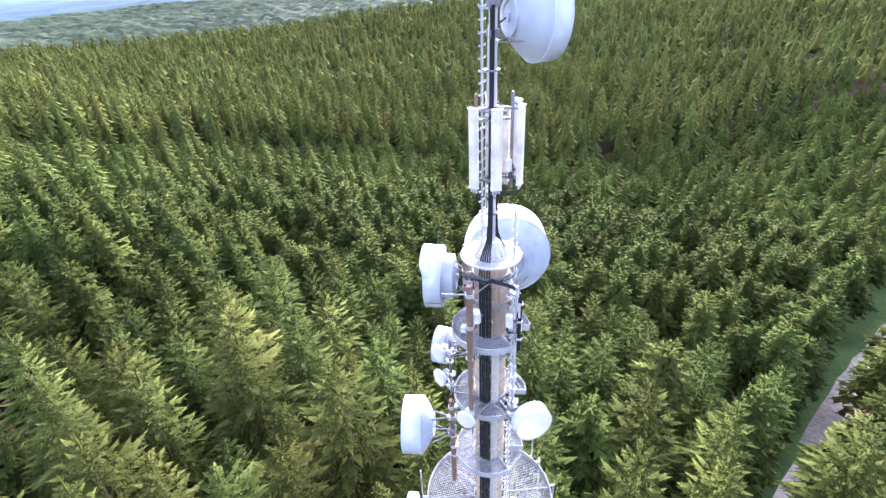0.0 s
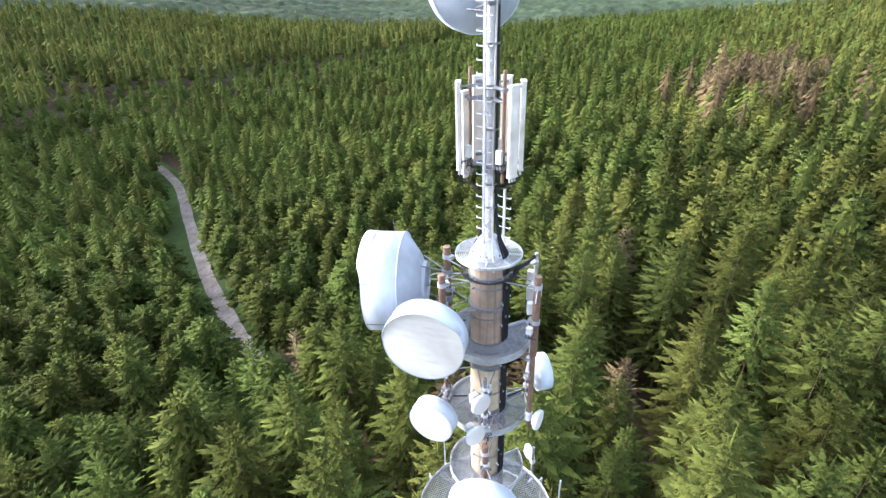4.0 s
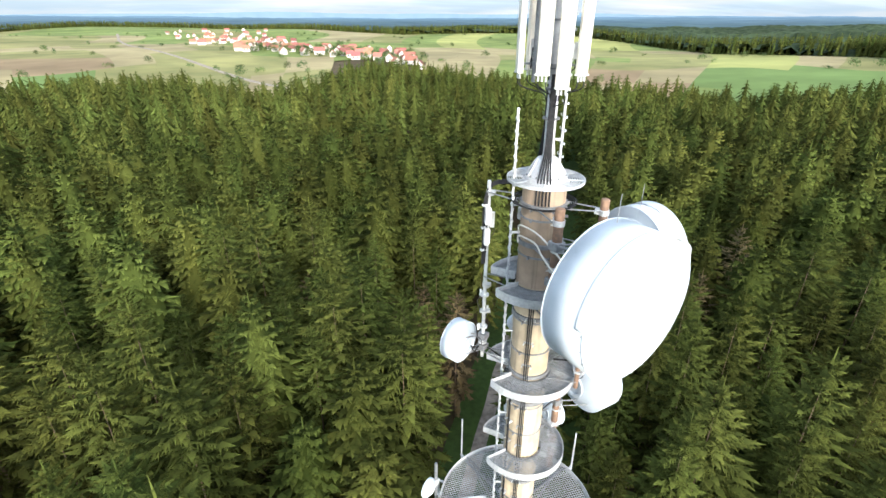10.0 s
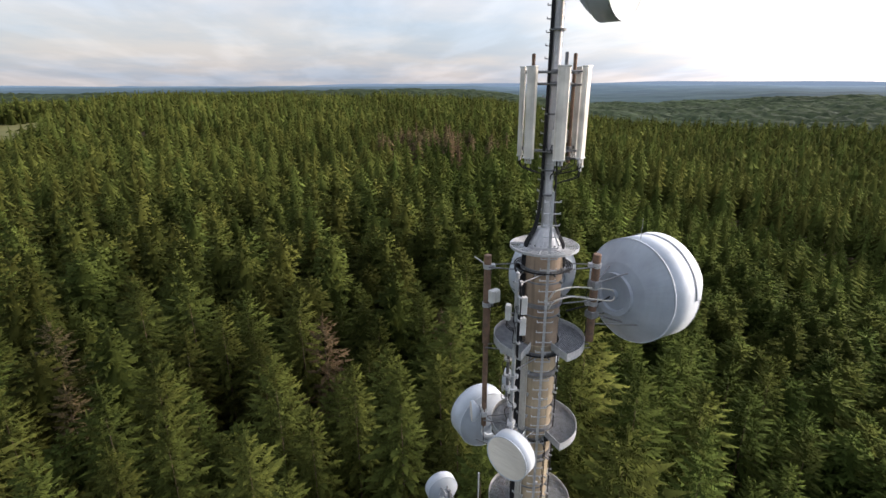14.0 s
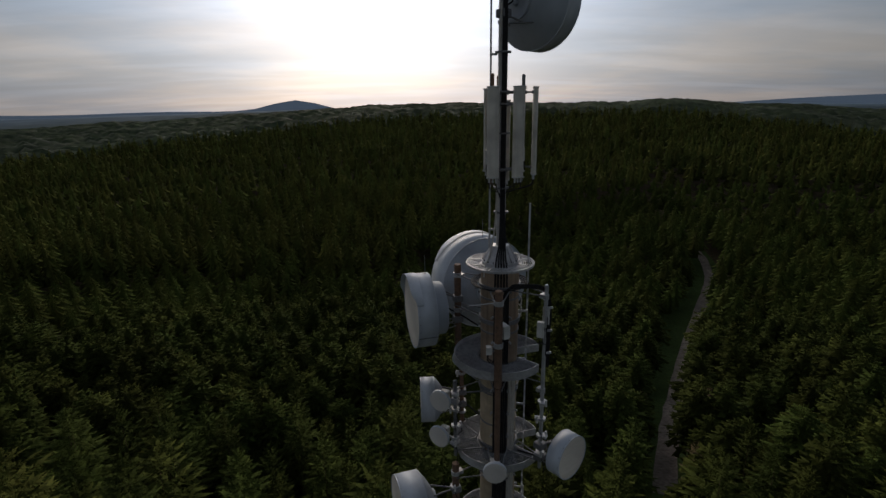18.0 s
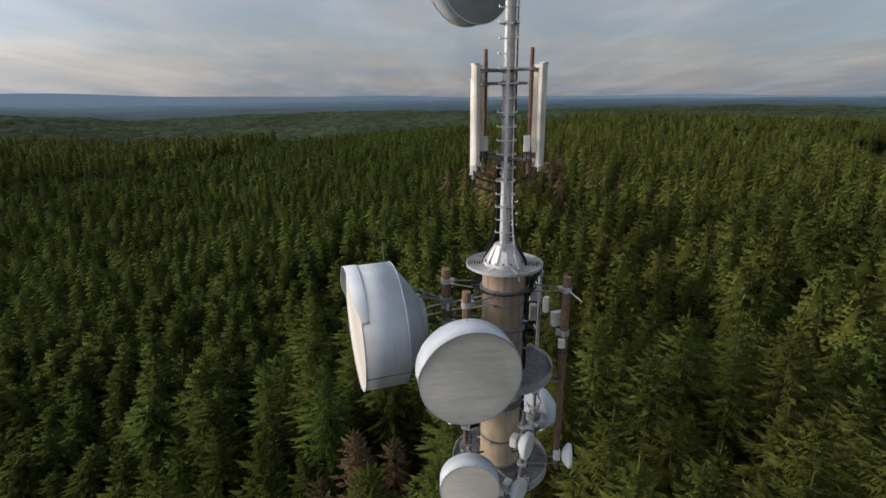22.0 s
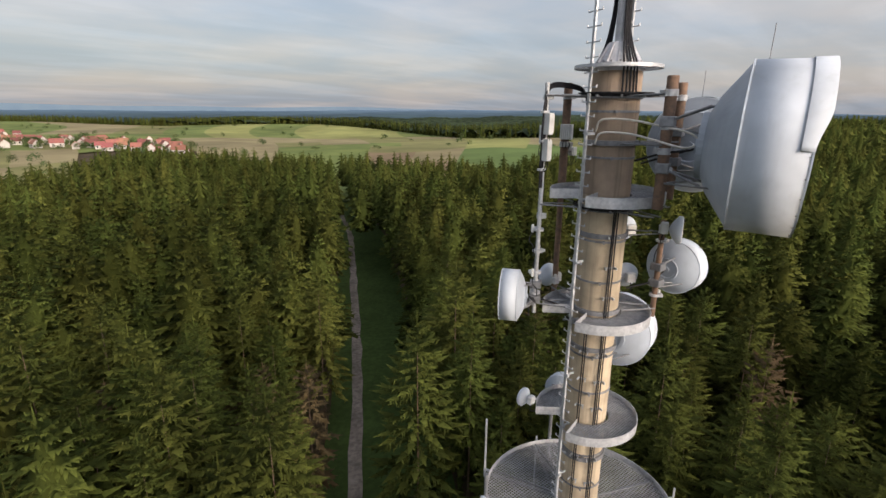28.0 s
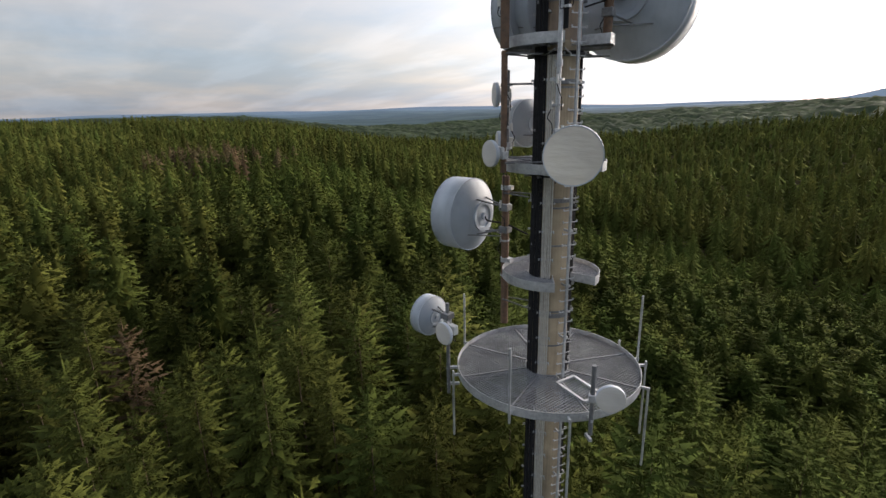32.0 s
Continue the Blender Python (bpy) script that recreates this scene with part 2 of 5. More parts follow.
M_DISH = material("pale_blue_grey_dish_paint", (0.50, 0.545, 0.60), (0.46, 0.505, 0.56), 3.0, rough=0.55, big=0.5, streak=0.10)
M_DISH_BACK = material("grey_blue_reflector_back", (0.36, 0.40, 0.45), (0.32, 0.36, 0.41), 2.5, rough=0.6, big=0.5, streak=0.10)
M_RADOME = material("white_radome_fabric", (0.62, 0.595, 0.555), (0.57, 0.545, 0.51), 1.2, rough=0.65, big=0.4, wrinkle=0.5, bump_scale=1.2)
M_RADOME_GREY = material("off_white_stretched_radome", (0.78, 0.72, 0.63), (0.71, 0.655, 0.57), 1.4, rough=0.7, big=0.5, wrinkle=0.5, bump_scale=1.8)
M_PLASTIC = material("cream_radome_plastic", (0.70, 0.67, 0.60), (0.62, 0.59, 0.53), 5.0, rough=0.45, big=1.5, streak=0.15)
M_BOX = material("pale_grey_equipment_paint", (0.62, 0.62, 0.60), (0.54, 0.54, 0.52), 8.0, rough=0.5, big=1.0)
M_CABLE = material("black_cable_jacket", (0.018, 0.018, 0.020), (0.030, 0.030, 0.032), 12.0, rough=0.75, spec=0.12)
M_CABLE_GREY = material("light_conduit", (0.55, 0.53, 0.48), (0.45, 0.43, 0.39), 10.0, rough=0.5)
M_INK = material("dark_print", (0.03, 0.03, 0.035), (0.05, 0.05, 0.055), 20.0, rough=0.6)
# DEEP tones: random darker needles, and the shade painted inside the crowns
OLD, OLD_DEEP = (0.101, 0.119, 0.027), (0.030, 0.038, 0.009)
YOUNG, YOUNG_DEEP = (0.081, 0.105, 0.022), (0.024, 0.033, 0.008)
M_NEEDLE = material("old_spruce_needles", OLD, OLD_DEEP, 3.0, 5.0, rough=0.95, bump=0.7, bump_scale=9, big=0.10, spec=0.02, vary=0.32, translucent=0.07, shoots_and_shade=True)
M_NEEDLE_YOUNG = material("young_spruce_needles", YOUNG, YOUNG_DEEP, 3.0, 5.0, rough=0.95, bump=0.7, bump_scale=9, big=0.10, spec=0.02, vary=0.26, translucent=0.08, shoots_and_shade=True)
M_NEEDLE_FAR = material("old_forest_needles", OLD, OLD_DEEP, 3.0, 5.0, rough=0.95, bump=0.7, bump_scale=6, big=0.02, spec=0.02, vary=0.34, translucent=0.07, by_tree=True, shoots_and_shade=True)
M_NEEDLE_YOUNG_FAR = material("young_forest_needles", YOUNG, YOUNG_DEEP, 3.0, 5.0, rough=0.95, bump=0.7, bump_scale=6, big=0.02, spec=0.02, vary=0.26, translucent=0.08, by_tree=True, shoots_and_shade=True)
M_NEEDLE_BROWN = material("browned_needles", (0.118, 0.090, 0.042), (0.070, 0.054, 0.026), 0.9, 5.0, rough=0.8, big=0.2, spec=0.1, vary=0.25, translucent=0.15)
M_NEEDLE_BROWN_FAR = material("browned_forest_needles", (0.118, 0.090, 0.042), (0.070, 0.054, 0.026), 0.9, 5.0, rough=0.8, big=0.2, spec=0.1, vary=0.3, translucent=0.15, by_tree=True)
M_LEAF = material("light_broadleaf_foliage", (0.125, 0.175, 0.055), (0.075, 0.120, 0.038), 1.2, 5.0, rough=0.7, big=0.15, spec=0.2, vary=0.25, translucent=0.3)
M_LEAF_FAR = material("hedge_foliage", (0.090, 0.125, 0.042), (0.055, 0.085, 0.030), 0.5, 5.0, rough=0.75, big=0.15, spec=0.15, vary=0.35, translucent=0.25, by_tree=True)
M_BARK = material("spruce_bark", (0.13, 0.085, 0.055), (0.08, 0.055, 0.04), 7.0, rough=0.9, bump=0.4, big=0.6)
M_GROUND = material("forest_floor", (0.082, 0.056, 0.036), (0.045, 0.045, 0.022), 0.5, 8.0, rough=0.95, bump=0.4, bump_scale=3, big=0.05, spec=0.1)
M_GRASS = material("verge_grass", (0.062, 0.100, 0.026), (0.042, 0.068, 0.020), 1.2, 8.0, rough=0.95, bump=0.5, bump_scale=6, big=0.08, spec=0.1)
M_TRACK = material("gravel_track", (0.30, 0.255, 0.215), (0.18, 0.155, 0.13), 1.5, 8.0, rough=0.95, bump=0.4, bump_scale=9, big=0.2, spec=0.1)
M_CANOPY = material("far_forest_canopy", (0.046, 0.064, 0.032), (0.022, 0.034, 0.019), 0.09, 8.0, rough=0.9, bump=0.6, bump_scale=0.2, big=0.004, spec=0.08)
# horizon haze is put into the hills as a blue tint and emission
M_HILL_HAZE = material("distant_hills_painted_haze", (0.060, 0.085, 0.085), (0.045, 0.068, 0.075), 0.01, 6.0, rough=1.0, spec=0.05)
M_HILL_HAZE.node_tree.nodes["Principled BSDF"].inputs["Emission Color"].default_value = (0.50, 0.66, 0.90, 1)
M_HILL_HAZE.node_tree.nodes["Principled BSDF"].inputs["Emission Strength"].default_value = 0.16
# aerial haze painted on: bluish colour, plus a glow that grows with distance
M_FAR_LAND_HAZE = material("distant_country_painted_haze", (0.034, 0.056, 0.052), (0.022, 0.040, 0.042), 0.012, 8.0, rough=1.0, big=0.002, spec=0.05)
M_FAR_LAND_HAZE.node_tree.nodes["Principled BSDF"].inputs["Emission Color"].default_value = (0.42, 0.60, 0.90, 1)
tree = M_FAR_LAND_HAZE.node_tree
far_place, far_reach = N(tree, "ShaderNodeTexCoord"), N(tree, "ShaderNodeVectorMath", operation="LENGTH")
haze_glow = N(tree, "ShaderNodeMapRange", i_1=1500.0, i_2=4700.0, i_3=0.02, i_4=0.13)
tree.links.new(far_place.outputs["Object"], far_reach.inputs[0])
tree.links.new(far_reach.outputs["Value"], haze_glow.inputs[0])
tree.links.new(haze_glow.outputs[0], tree.nodes["Principled BSDF"].inputs["Emission Strength"])
M_ROOF = material("red_clay_roof", (0.25, 0.105, 0.070), (0.17, 0.08, 0.06), 0.8, rough=0.8, vary=0.4)
M_WALL = material("pale_render_wall", (0.46, 0.43, 0.39), (0.38, 0.36, 0.33), 0.8, rough=0.85, vary=0.25)
M_PANE = material("dark_window_glass", (0.03, 0.035, 0.04), (0.05, 0.055, 0.06), 1.0, rough=0.15)
M_SHEET = material("white_sheet_roof", (0.72, 0.72, 0.70), (0.62, 0.62, 0.60), 0.5, rough=0.5)


def crop(name, base, other):
    return material(name, base, other, 0.03, 8.0, rough=0.95, bump=0.3, bump_scale=0.5, big=0.006, spec=0.08)


M_FIELDS = {
    "meadow": crop("meadow_grass", (0.165, 0.200, 0.062), (0.115, 0.150, 0.048)),
    "rape": crop("pale_yellow_green_crop", (0.265, 0.268, 0.095), (0.215, 0.222, 0.080)),
    "stubble": crop("tan_stubble", (0.275, 0.235, 0.130), (0.220, 0.185, 0.105)),
    "soil": crop("red_brown_soil", (0.245, 0.180, 0.110), (0.200, 0.150, 0.090)),
    "green": crop("fresh_green_crop", (0.130, 0.185, 0.060), (0.105, 0.150, 0.050)),
    "olive": crop("dry_olive_pasture", (0.215, 0.205, 0.085), (0.160, 0.160, 0.068)),
}


# ---------------------------------------------------------------- mesh helpers
def thing(name, label, category, m=None, group="", kind=""):
    ob = new(name)
    ob.empty_display_size = 0.2
    if m is not None:
        ob.matrix_basis = m
    return tagged(ob, label, category, group, kind)


def link_mesh(name, me, mat, parent=None, label=""):
    me.materials.append(mat)
    ob = new(name, me)
    if parent is not None:
        ob.parent = parent
    if label:
        tagged(ob, label)
    return ob


def part(name, bm, mat, parent=None, label="", smooth=False):
    """Links a bmesh as one mesh object under its thing."""
    me = bpy.data.meshes.new(name)
    bmesh.ops.recalc_face_normals(bm, faces=bm.faces)
    bm.to_mesh(me)
    bm.free()
    if smooth:
        me.polygons.foreach_set("use_smooth", [True] * len(me.polygons))
    return link_mesh(name, me, mat, parent, label)


def from_arrays(name, verts, tris, mat, parent=None, label="", normals=None, tone=None, shoot_shade=None):
    verts, tris = np.asarray(verts, np.float32), np.asarray(tris, np.int32)
    me = bpy.data.meshes.new(name)
    me.vertices.add(len(verts))
    me.vertices.foreach_set("co", verts.ravel())
    me.loops.add(tris.size)
    me.loops.foreach_set("vertex_index", tris.ravel())
    me.polygons.add(len(tris))
    k = tris.shape[1]
    me.polygons.foreach_set("loop_start", np.arange(0, tris.size, k, dtype=np.int32))
    me.update(calc_edges=True)
    if tone is not None:
        me.attributes.new("tone", "FLOAT", "POINT").data.foreach_set("value", np.asarray(tone, np.float32))
    if shoot_shade is not None:
        me.attributes.new("shoot_shade", "FLOAT", "POINT").data.foreach_set("value", np.asarray(shoot_shade, np.float32))
    if normals is not None:
        n = np.asarray(normals, np.float32)
        n /= np.linalg.norm(n, axis=1)[:, None]
        me.polygons.foreach_set("use_smooth", [True] * len(tris))
        me.attributes.new("custom_normal", "FLOAT_VECTOR", "POINT").data.foreach_set("vector", n.ravel())
    return link_mesh(name, me, mat, parent, label)


def quad(bm, a, b, c, d):
    return bm.faces.new((a, b, c, d))


def rod(bm, p, q, r, seg=8, r2=None, caps=True):
    p, q = Vector(p), Vector(q)
    w = (q - p).normalized()
    u = w.orthogonal().normalized()
    v = w.cross(u)
    rings = []
    for c, rad in ((p, r), (q, r if r2 is None else r2)):
        rings.append([bm.verts.new(c + (u * math.cos(t) + v * math.sin(t)) * rad) for t in (2 * math.pi * k / seg for k in range(seg))])
    for k in range(seg):
        quad(bm, rings[0][k], rings[0][(k + 1) % seg], rings[1][(k + 1) % seg], rings[1][k])
    if caps:
        bm.faces.new(rings[0][::-1])
        bm.faces.new(rings[1])


def tube(bm, pts, r, seg=6):
    pts = [Vector(p) for p in pts]
    rings, u = [], None
    for i, p in enumerate(pts):
        w = (pts[min(i + 1, len(pts) - 1)] - pts[max(i - 1, 0)]).normalized()
        u = w.orthogonal().normalized() if u is None else (u - w * u.dot(w)).normalized()
        v = w.cross(u)
        rings.append([bm.verts.new(p + (u * math.cos(t) + v * math.sin(t)) * r) for t in (2 * math.pi * k / seg for k in range(seg))])
    for a, b in zip(rings, rings[1:]):
        for k in range(seg):
            quad(bm, a[k], a[(k + 1) % seg], b[(k + 1) % seg], b[k])
    bm.faces.new(rings[0][::-1])
    bm.faces.new(rings[-1])


def bend(*pts, n=6):
    """Points of a smooth line through pts."""
    pts = [Vector(p) for p in pts]
    full = [pts[0] * 2 - pts[1]] + pts + [pts[-1] * 2 - pts[-2]]
    out = []
    for i in range(1, len(full) - 2):
        a, b, c, d = full[i - 1:i + 3]
        for k in range(n):
            t = k / n
            out.append(0.5 * ((2 * b) + (c - a) * t + (2 * a - 5 * b + 4 * c - d) * t * t + (3 * b - a - 3 * c + d) * t ** 3))
    return out + [pts[-1]]


def box(bm, centre, size, turn=0.0, bevel=0.0):
    m = Matrix.Translation(centre) @ Matrix.Rotation(radians(turn), 4, "Z") @ Matrix.Diagonal((*size, 1))
    made = bmesh.ops.create_cube(bm, size=1.0, matrix=m)
    if bevel:
        edges = list({e for v in made["verts"] for e in v.link_edges})
        bmesh.ops.bevel(bm, geom=edges, offset=bevel, segments=2, affect="EDGES", profile=0.5)


def lathe(bm, profile, seg=32, a0=0.0, a1=360.0, axis="Z"):
    """Turns a profile of (radius, height) round z, or round x with height along x."""
    full = abs(a1 - a0) >= 359.9
    n = seg if full else seg + 1
    cols = []
    for k in range(n):
        t = radians(a0 + (a1 - a0) * k / seg)
        c, s = math.cos(t), math.sin(t)
        cols.append([bm.verts.new((r * c, r * s, h) if axis == "Z" else (h, r * c, r * s)) for r, h in profile])
    for k in range(seg):
        a, b = cols[k], cols[(k + 1) % n]
        for i in range(len(profile) - 1):
            quad(bm, a[i], b[i], b[i + 1], a[i + 1])
    return cols


def solid_ring(bm, r0, r1, z0, z1, seg=32, a0=0.0, a1=360.0):
    cols = lathe(bm, [(r0, z0), (r1, z0), (r1, z1), (r0, z1), (r0, z0)], seg, a0, a1)
    if abs(a1 - a0) < 359.9:
        for c in (cols[0], cols[-1]):
            bm.faces.new(c[:4])


def polar(r, deg, z=0.0):
    return Vector((r * math.cos(radians(deg)), r * math.sin(radians(deg)), z))


# ---------------------------------------------------------------- land
NEAR_EDGE = [(-160, 700), (-151, 355), (-148, 305), (-138, 267), (-126, 272), (-110, 317), (-99, 400), (-93, 300), (-86, 260), (-79, 330), (-70, 350), (-65, 345), (-57, 350), (-49.5, 375), (-42.5, 360), (-40, 520)]
FAR_EDGE = [(-160, 700), (-151, 620), (-146, 700), (-134, 800), (-126, 1150), (-118, 1450), (-103, 1420), (-95, 1900), (-82, 2500), (-74, 2500), (-68, 2200), (-60, 1690), (-57.5, 900), (-55, 680), (-50, 630), (-42.5, 560), (-40, 520)]


def table(rows, a):
    return np.interp(a, [r[0] for r in rows], [r[1] for r in rows])


def land(x, y):
    """Height of the ground: a flat crest by the tower, a hollow towards the sun, ridges beyond."""
    x, y = np.asarray(x, float), np.asarray(y, float)
    s = y + 0.3 * x - 8
    d = np.hypot(x, y)
    a = np.degrees(np.arctan2(y, x))
    fall = np.interp(a, [-30, -10, 10, 30, 60, 125, 150, 165], [0.0, 0.1, 0.42, 0.78, 1.0, 1.0, 0.65, 0.25])
    z = 6 - fall * (0.2 * np.clip(s, 0, 130) + 0.04 * np.clip(s - 130, 0, 60))
    z = z + 64 * (np.clip((s - 215) / 620, 0, 1) ** 1.2) * np.interp(a, [-5, 15, 30, 42, 60, 92, 102, 112, 125, 140], [0.0, 0.05, 0.15, 0.5, 1.0, 1.0, 0.85, 0.70, 0.5, 0.45])
    west = np.exp(-((a + 175 - 360 * (a > 90)) / 38.0) ** 2)
    z = z + west * 15 * np.clip((d - 200) / 380, 0, 1) * np.clip((320 - s) / 120, 0, 1)
    z = z + 5 * np.sin(x / 210 + 1) * np.sin(y / 170) * np.clip((d - 250) / 400, 0, 1)
    return z + np.clip((d - 2400) / 2400, 0, 1) * (11 + 9 * np.sin(np.radians(a) * 5 + 1.0))


def in_fields(x, y, grow=0.0):
    a, d = np.degrees(np.arctan2(y, x)), np.hypot(x, y)
    return (a > -160) & (a < -40) & (d > table(NEAR_EDGE, a) - grow) & (d < table(FAR_EDGE, a) + grow)


ROAD = [(-330, -610), (-200, -372), (-112, -206), (-92, -163), (-62, -113), (-33.5, -65.5), (-14.3, -37), (9.5, 2), (24, 28), (40.5, 54), (56, 79), (80, 114), (100, 141), (125, 173), (144, 197), (156, 222), (160, 240), (156, 275)]


def road_side(x, y):
    """Signed distance to the track; positive on the tower's side."""
    x, y = np.asarray(x, float), np.asarray(y, float)
    best, sign = np.full(x.shape, 1e9), np.zeros(x.shape)
    for (x0, y0), (x1, y1) in zip(ROAD, ROAD[1:]):
        dx, dy = x1 - x0, y1 - y0
        t = np.clip(((x - x0) * dx + (y - y0) * dy) / (dx * dx + dy * dy), 0, 1)
        d = np.hypot(x - x0 - t * dx, y - y0 - t * dy)
        c = np.sign(dx * (y - y0) - dy * (x - x0))
        sign = np.where(d < best, c, sign)
        best = np.minimum(d, best)
    return best * sign


def build_ground():
    az = np.radians(np.arange(0, 360, 2.0))
    rad = np.concatenate([np.arange(4, 60, 6), np.geomspace(62, 4900, 70)])
    A, R = np.meshgrid(az, rad)
    x, y = (R * np.cos(A)).ravel(), (R * np.sin(A)).ravel()
    verts = np.c_[x, y, land(x, y)]
    n, m = len(az), len(rad)
    i, j = np.meshgrid(np.arange(n), np.arange(m - 1))
    q = np.stack([j * n + i, j * n + (i + 1) % n, (j + 1) * n + (i + 1) % n, (j + 1) * n + i], -1).reshape(-1, 4)
    verts = np.vstack([verts, [[0, 0, 6]]])
    tris = np.vstack([np.c_[q[:, 0], q[:, 1], q[:, 2]], np.c_[q[:, 0], q[:, 2], q[:, 3]], np.array([[len(verts) - 1, k, (k + 1) % n] for k in range(n)])])
    g = from_arrays("ground", verts, tris, M_GROUND)
    tagged(g, "dark forest floor of soil, moss and needles", "ground", kind="structure")


def strip(name, left, right, lift, mat, label, category, line=ROAD):
    """A sheet along the track between two offsets from its middle."""
    P = np.array(line, float)
    pts = []
    for a, b in zip(P, P[1:]):
        k = max(2, int(np.hypot(*(b - a)) / 6))
        pts += [a + (b - a) * t / k for t in range(k)]
    pts = np.array(pts)
    for _ in range(4):
        pts[1:-1] = (pts[:-2] + 2 * pts[1:-1] + pts[2:]) / 4
    d = np.gradient(pts, axis=0)
    d /= np.hypot(d[:, 0], d[:, 1])[:, None]
    nrm = np.c_[-d[:, 1], d[:, 0]]
    rng = np.random.default_rng(5)
    cols = 5
    verts = []
    for i, p in enumerate(pts):
        for c in range(cols):
            o = left + (right - left) * c / (cols - 1) + (rng.normal(0, 0.13) if c in (0, cols - 1) else 0)
            q = p + nrm[i] * o
            verts.append((q[0], q[1], float(land(q[0], q[1])) + lift))
    quads = [(i * cols + c, i * cols + c + 1, (i + 1) * cols + c + 1, (i + 1) * cols + c) for i in range(len(pts) - 1) for c in range(cols - 1)]
    tagged(from_arrays(name, verts, quads, mat), label, category, kind="structure")


build_ground()
strip("verge", -4.5, 13.0, 0.25, M_GRASS, "rough green grass verge beside the forest track", "grass")
cut = ROAD.index((40.5, 54))
strip("track", -0.95, 0.95, 0.42, M_TRACK, "pale gravel forest track through the trees", "road", ROAD[:cut + 1])
strip("track", -2.0, 2.0, 0.42, M_TRACK, "wide pale gravel track curving through young trees", "road", ROAD[cut:])


def field(a0, a1, r0, r1, crop_name, label):
    """One strip of farmland between two bearings and two distances from the tower, its edges bent, kept inside the clearing."""
    na, nr = max(4, int((a1 - a0) / 0.6)), max(4, int((r1 - r0) / 30))
    verts = []
    for k in np.linspace(a0, a1, na + 1):
        lo = max(r0 + 0.045 * r0 * math.sin(k * 0.31 + r0 / 90), float(min(table(NEAR_EDGE, [k - 1.6, k, k + 1.6]))) - 25)
        hi = min(r1 + 0.045 * r1 * math.sin(k * 0.31 + r1 / 90), float(max(table(FAR_EDGE, [k - 1.6, k, k + 1.6]))) + 20)
        hi = max(hi, lo + 1)
        for t in np.linspace(lo, hi, nr + 1):
            b = k + 1.3 * math.sin(t / 140)
            x, y = t * math.cos(radians(b)), t * math.sin(radians(b))
            verts.append((x, y, float(land(x, y)) + 1.2))
    quads = [(i * (nr + 1) + j, i * (nr + 1) + j + 1, (i + 1) * (nr + 1) + j + 1, (i + 1) * (nr + 1) + j) for i in range(na) for j in range(nr)]
    tagged(from_arrays("field", verts, quads, M_FIELDS[crop_name]), label, "field", kind="structure")


ALIKE = {"meadow": ("olive", "olive country meadow strip"), "rape": ("meadow", "green meadow strip between crops"), "stubble": ("olive", "dry olive pasture beside stubble"), "soil": ("stubble", "tan stubble strip beside ploughed soil"), "green": ("meadow", "meadow beside a fresh green crop"), "olive": ("stubble", "tan dry strip in the pasture")}
pick_crop = random.Random(21)
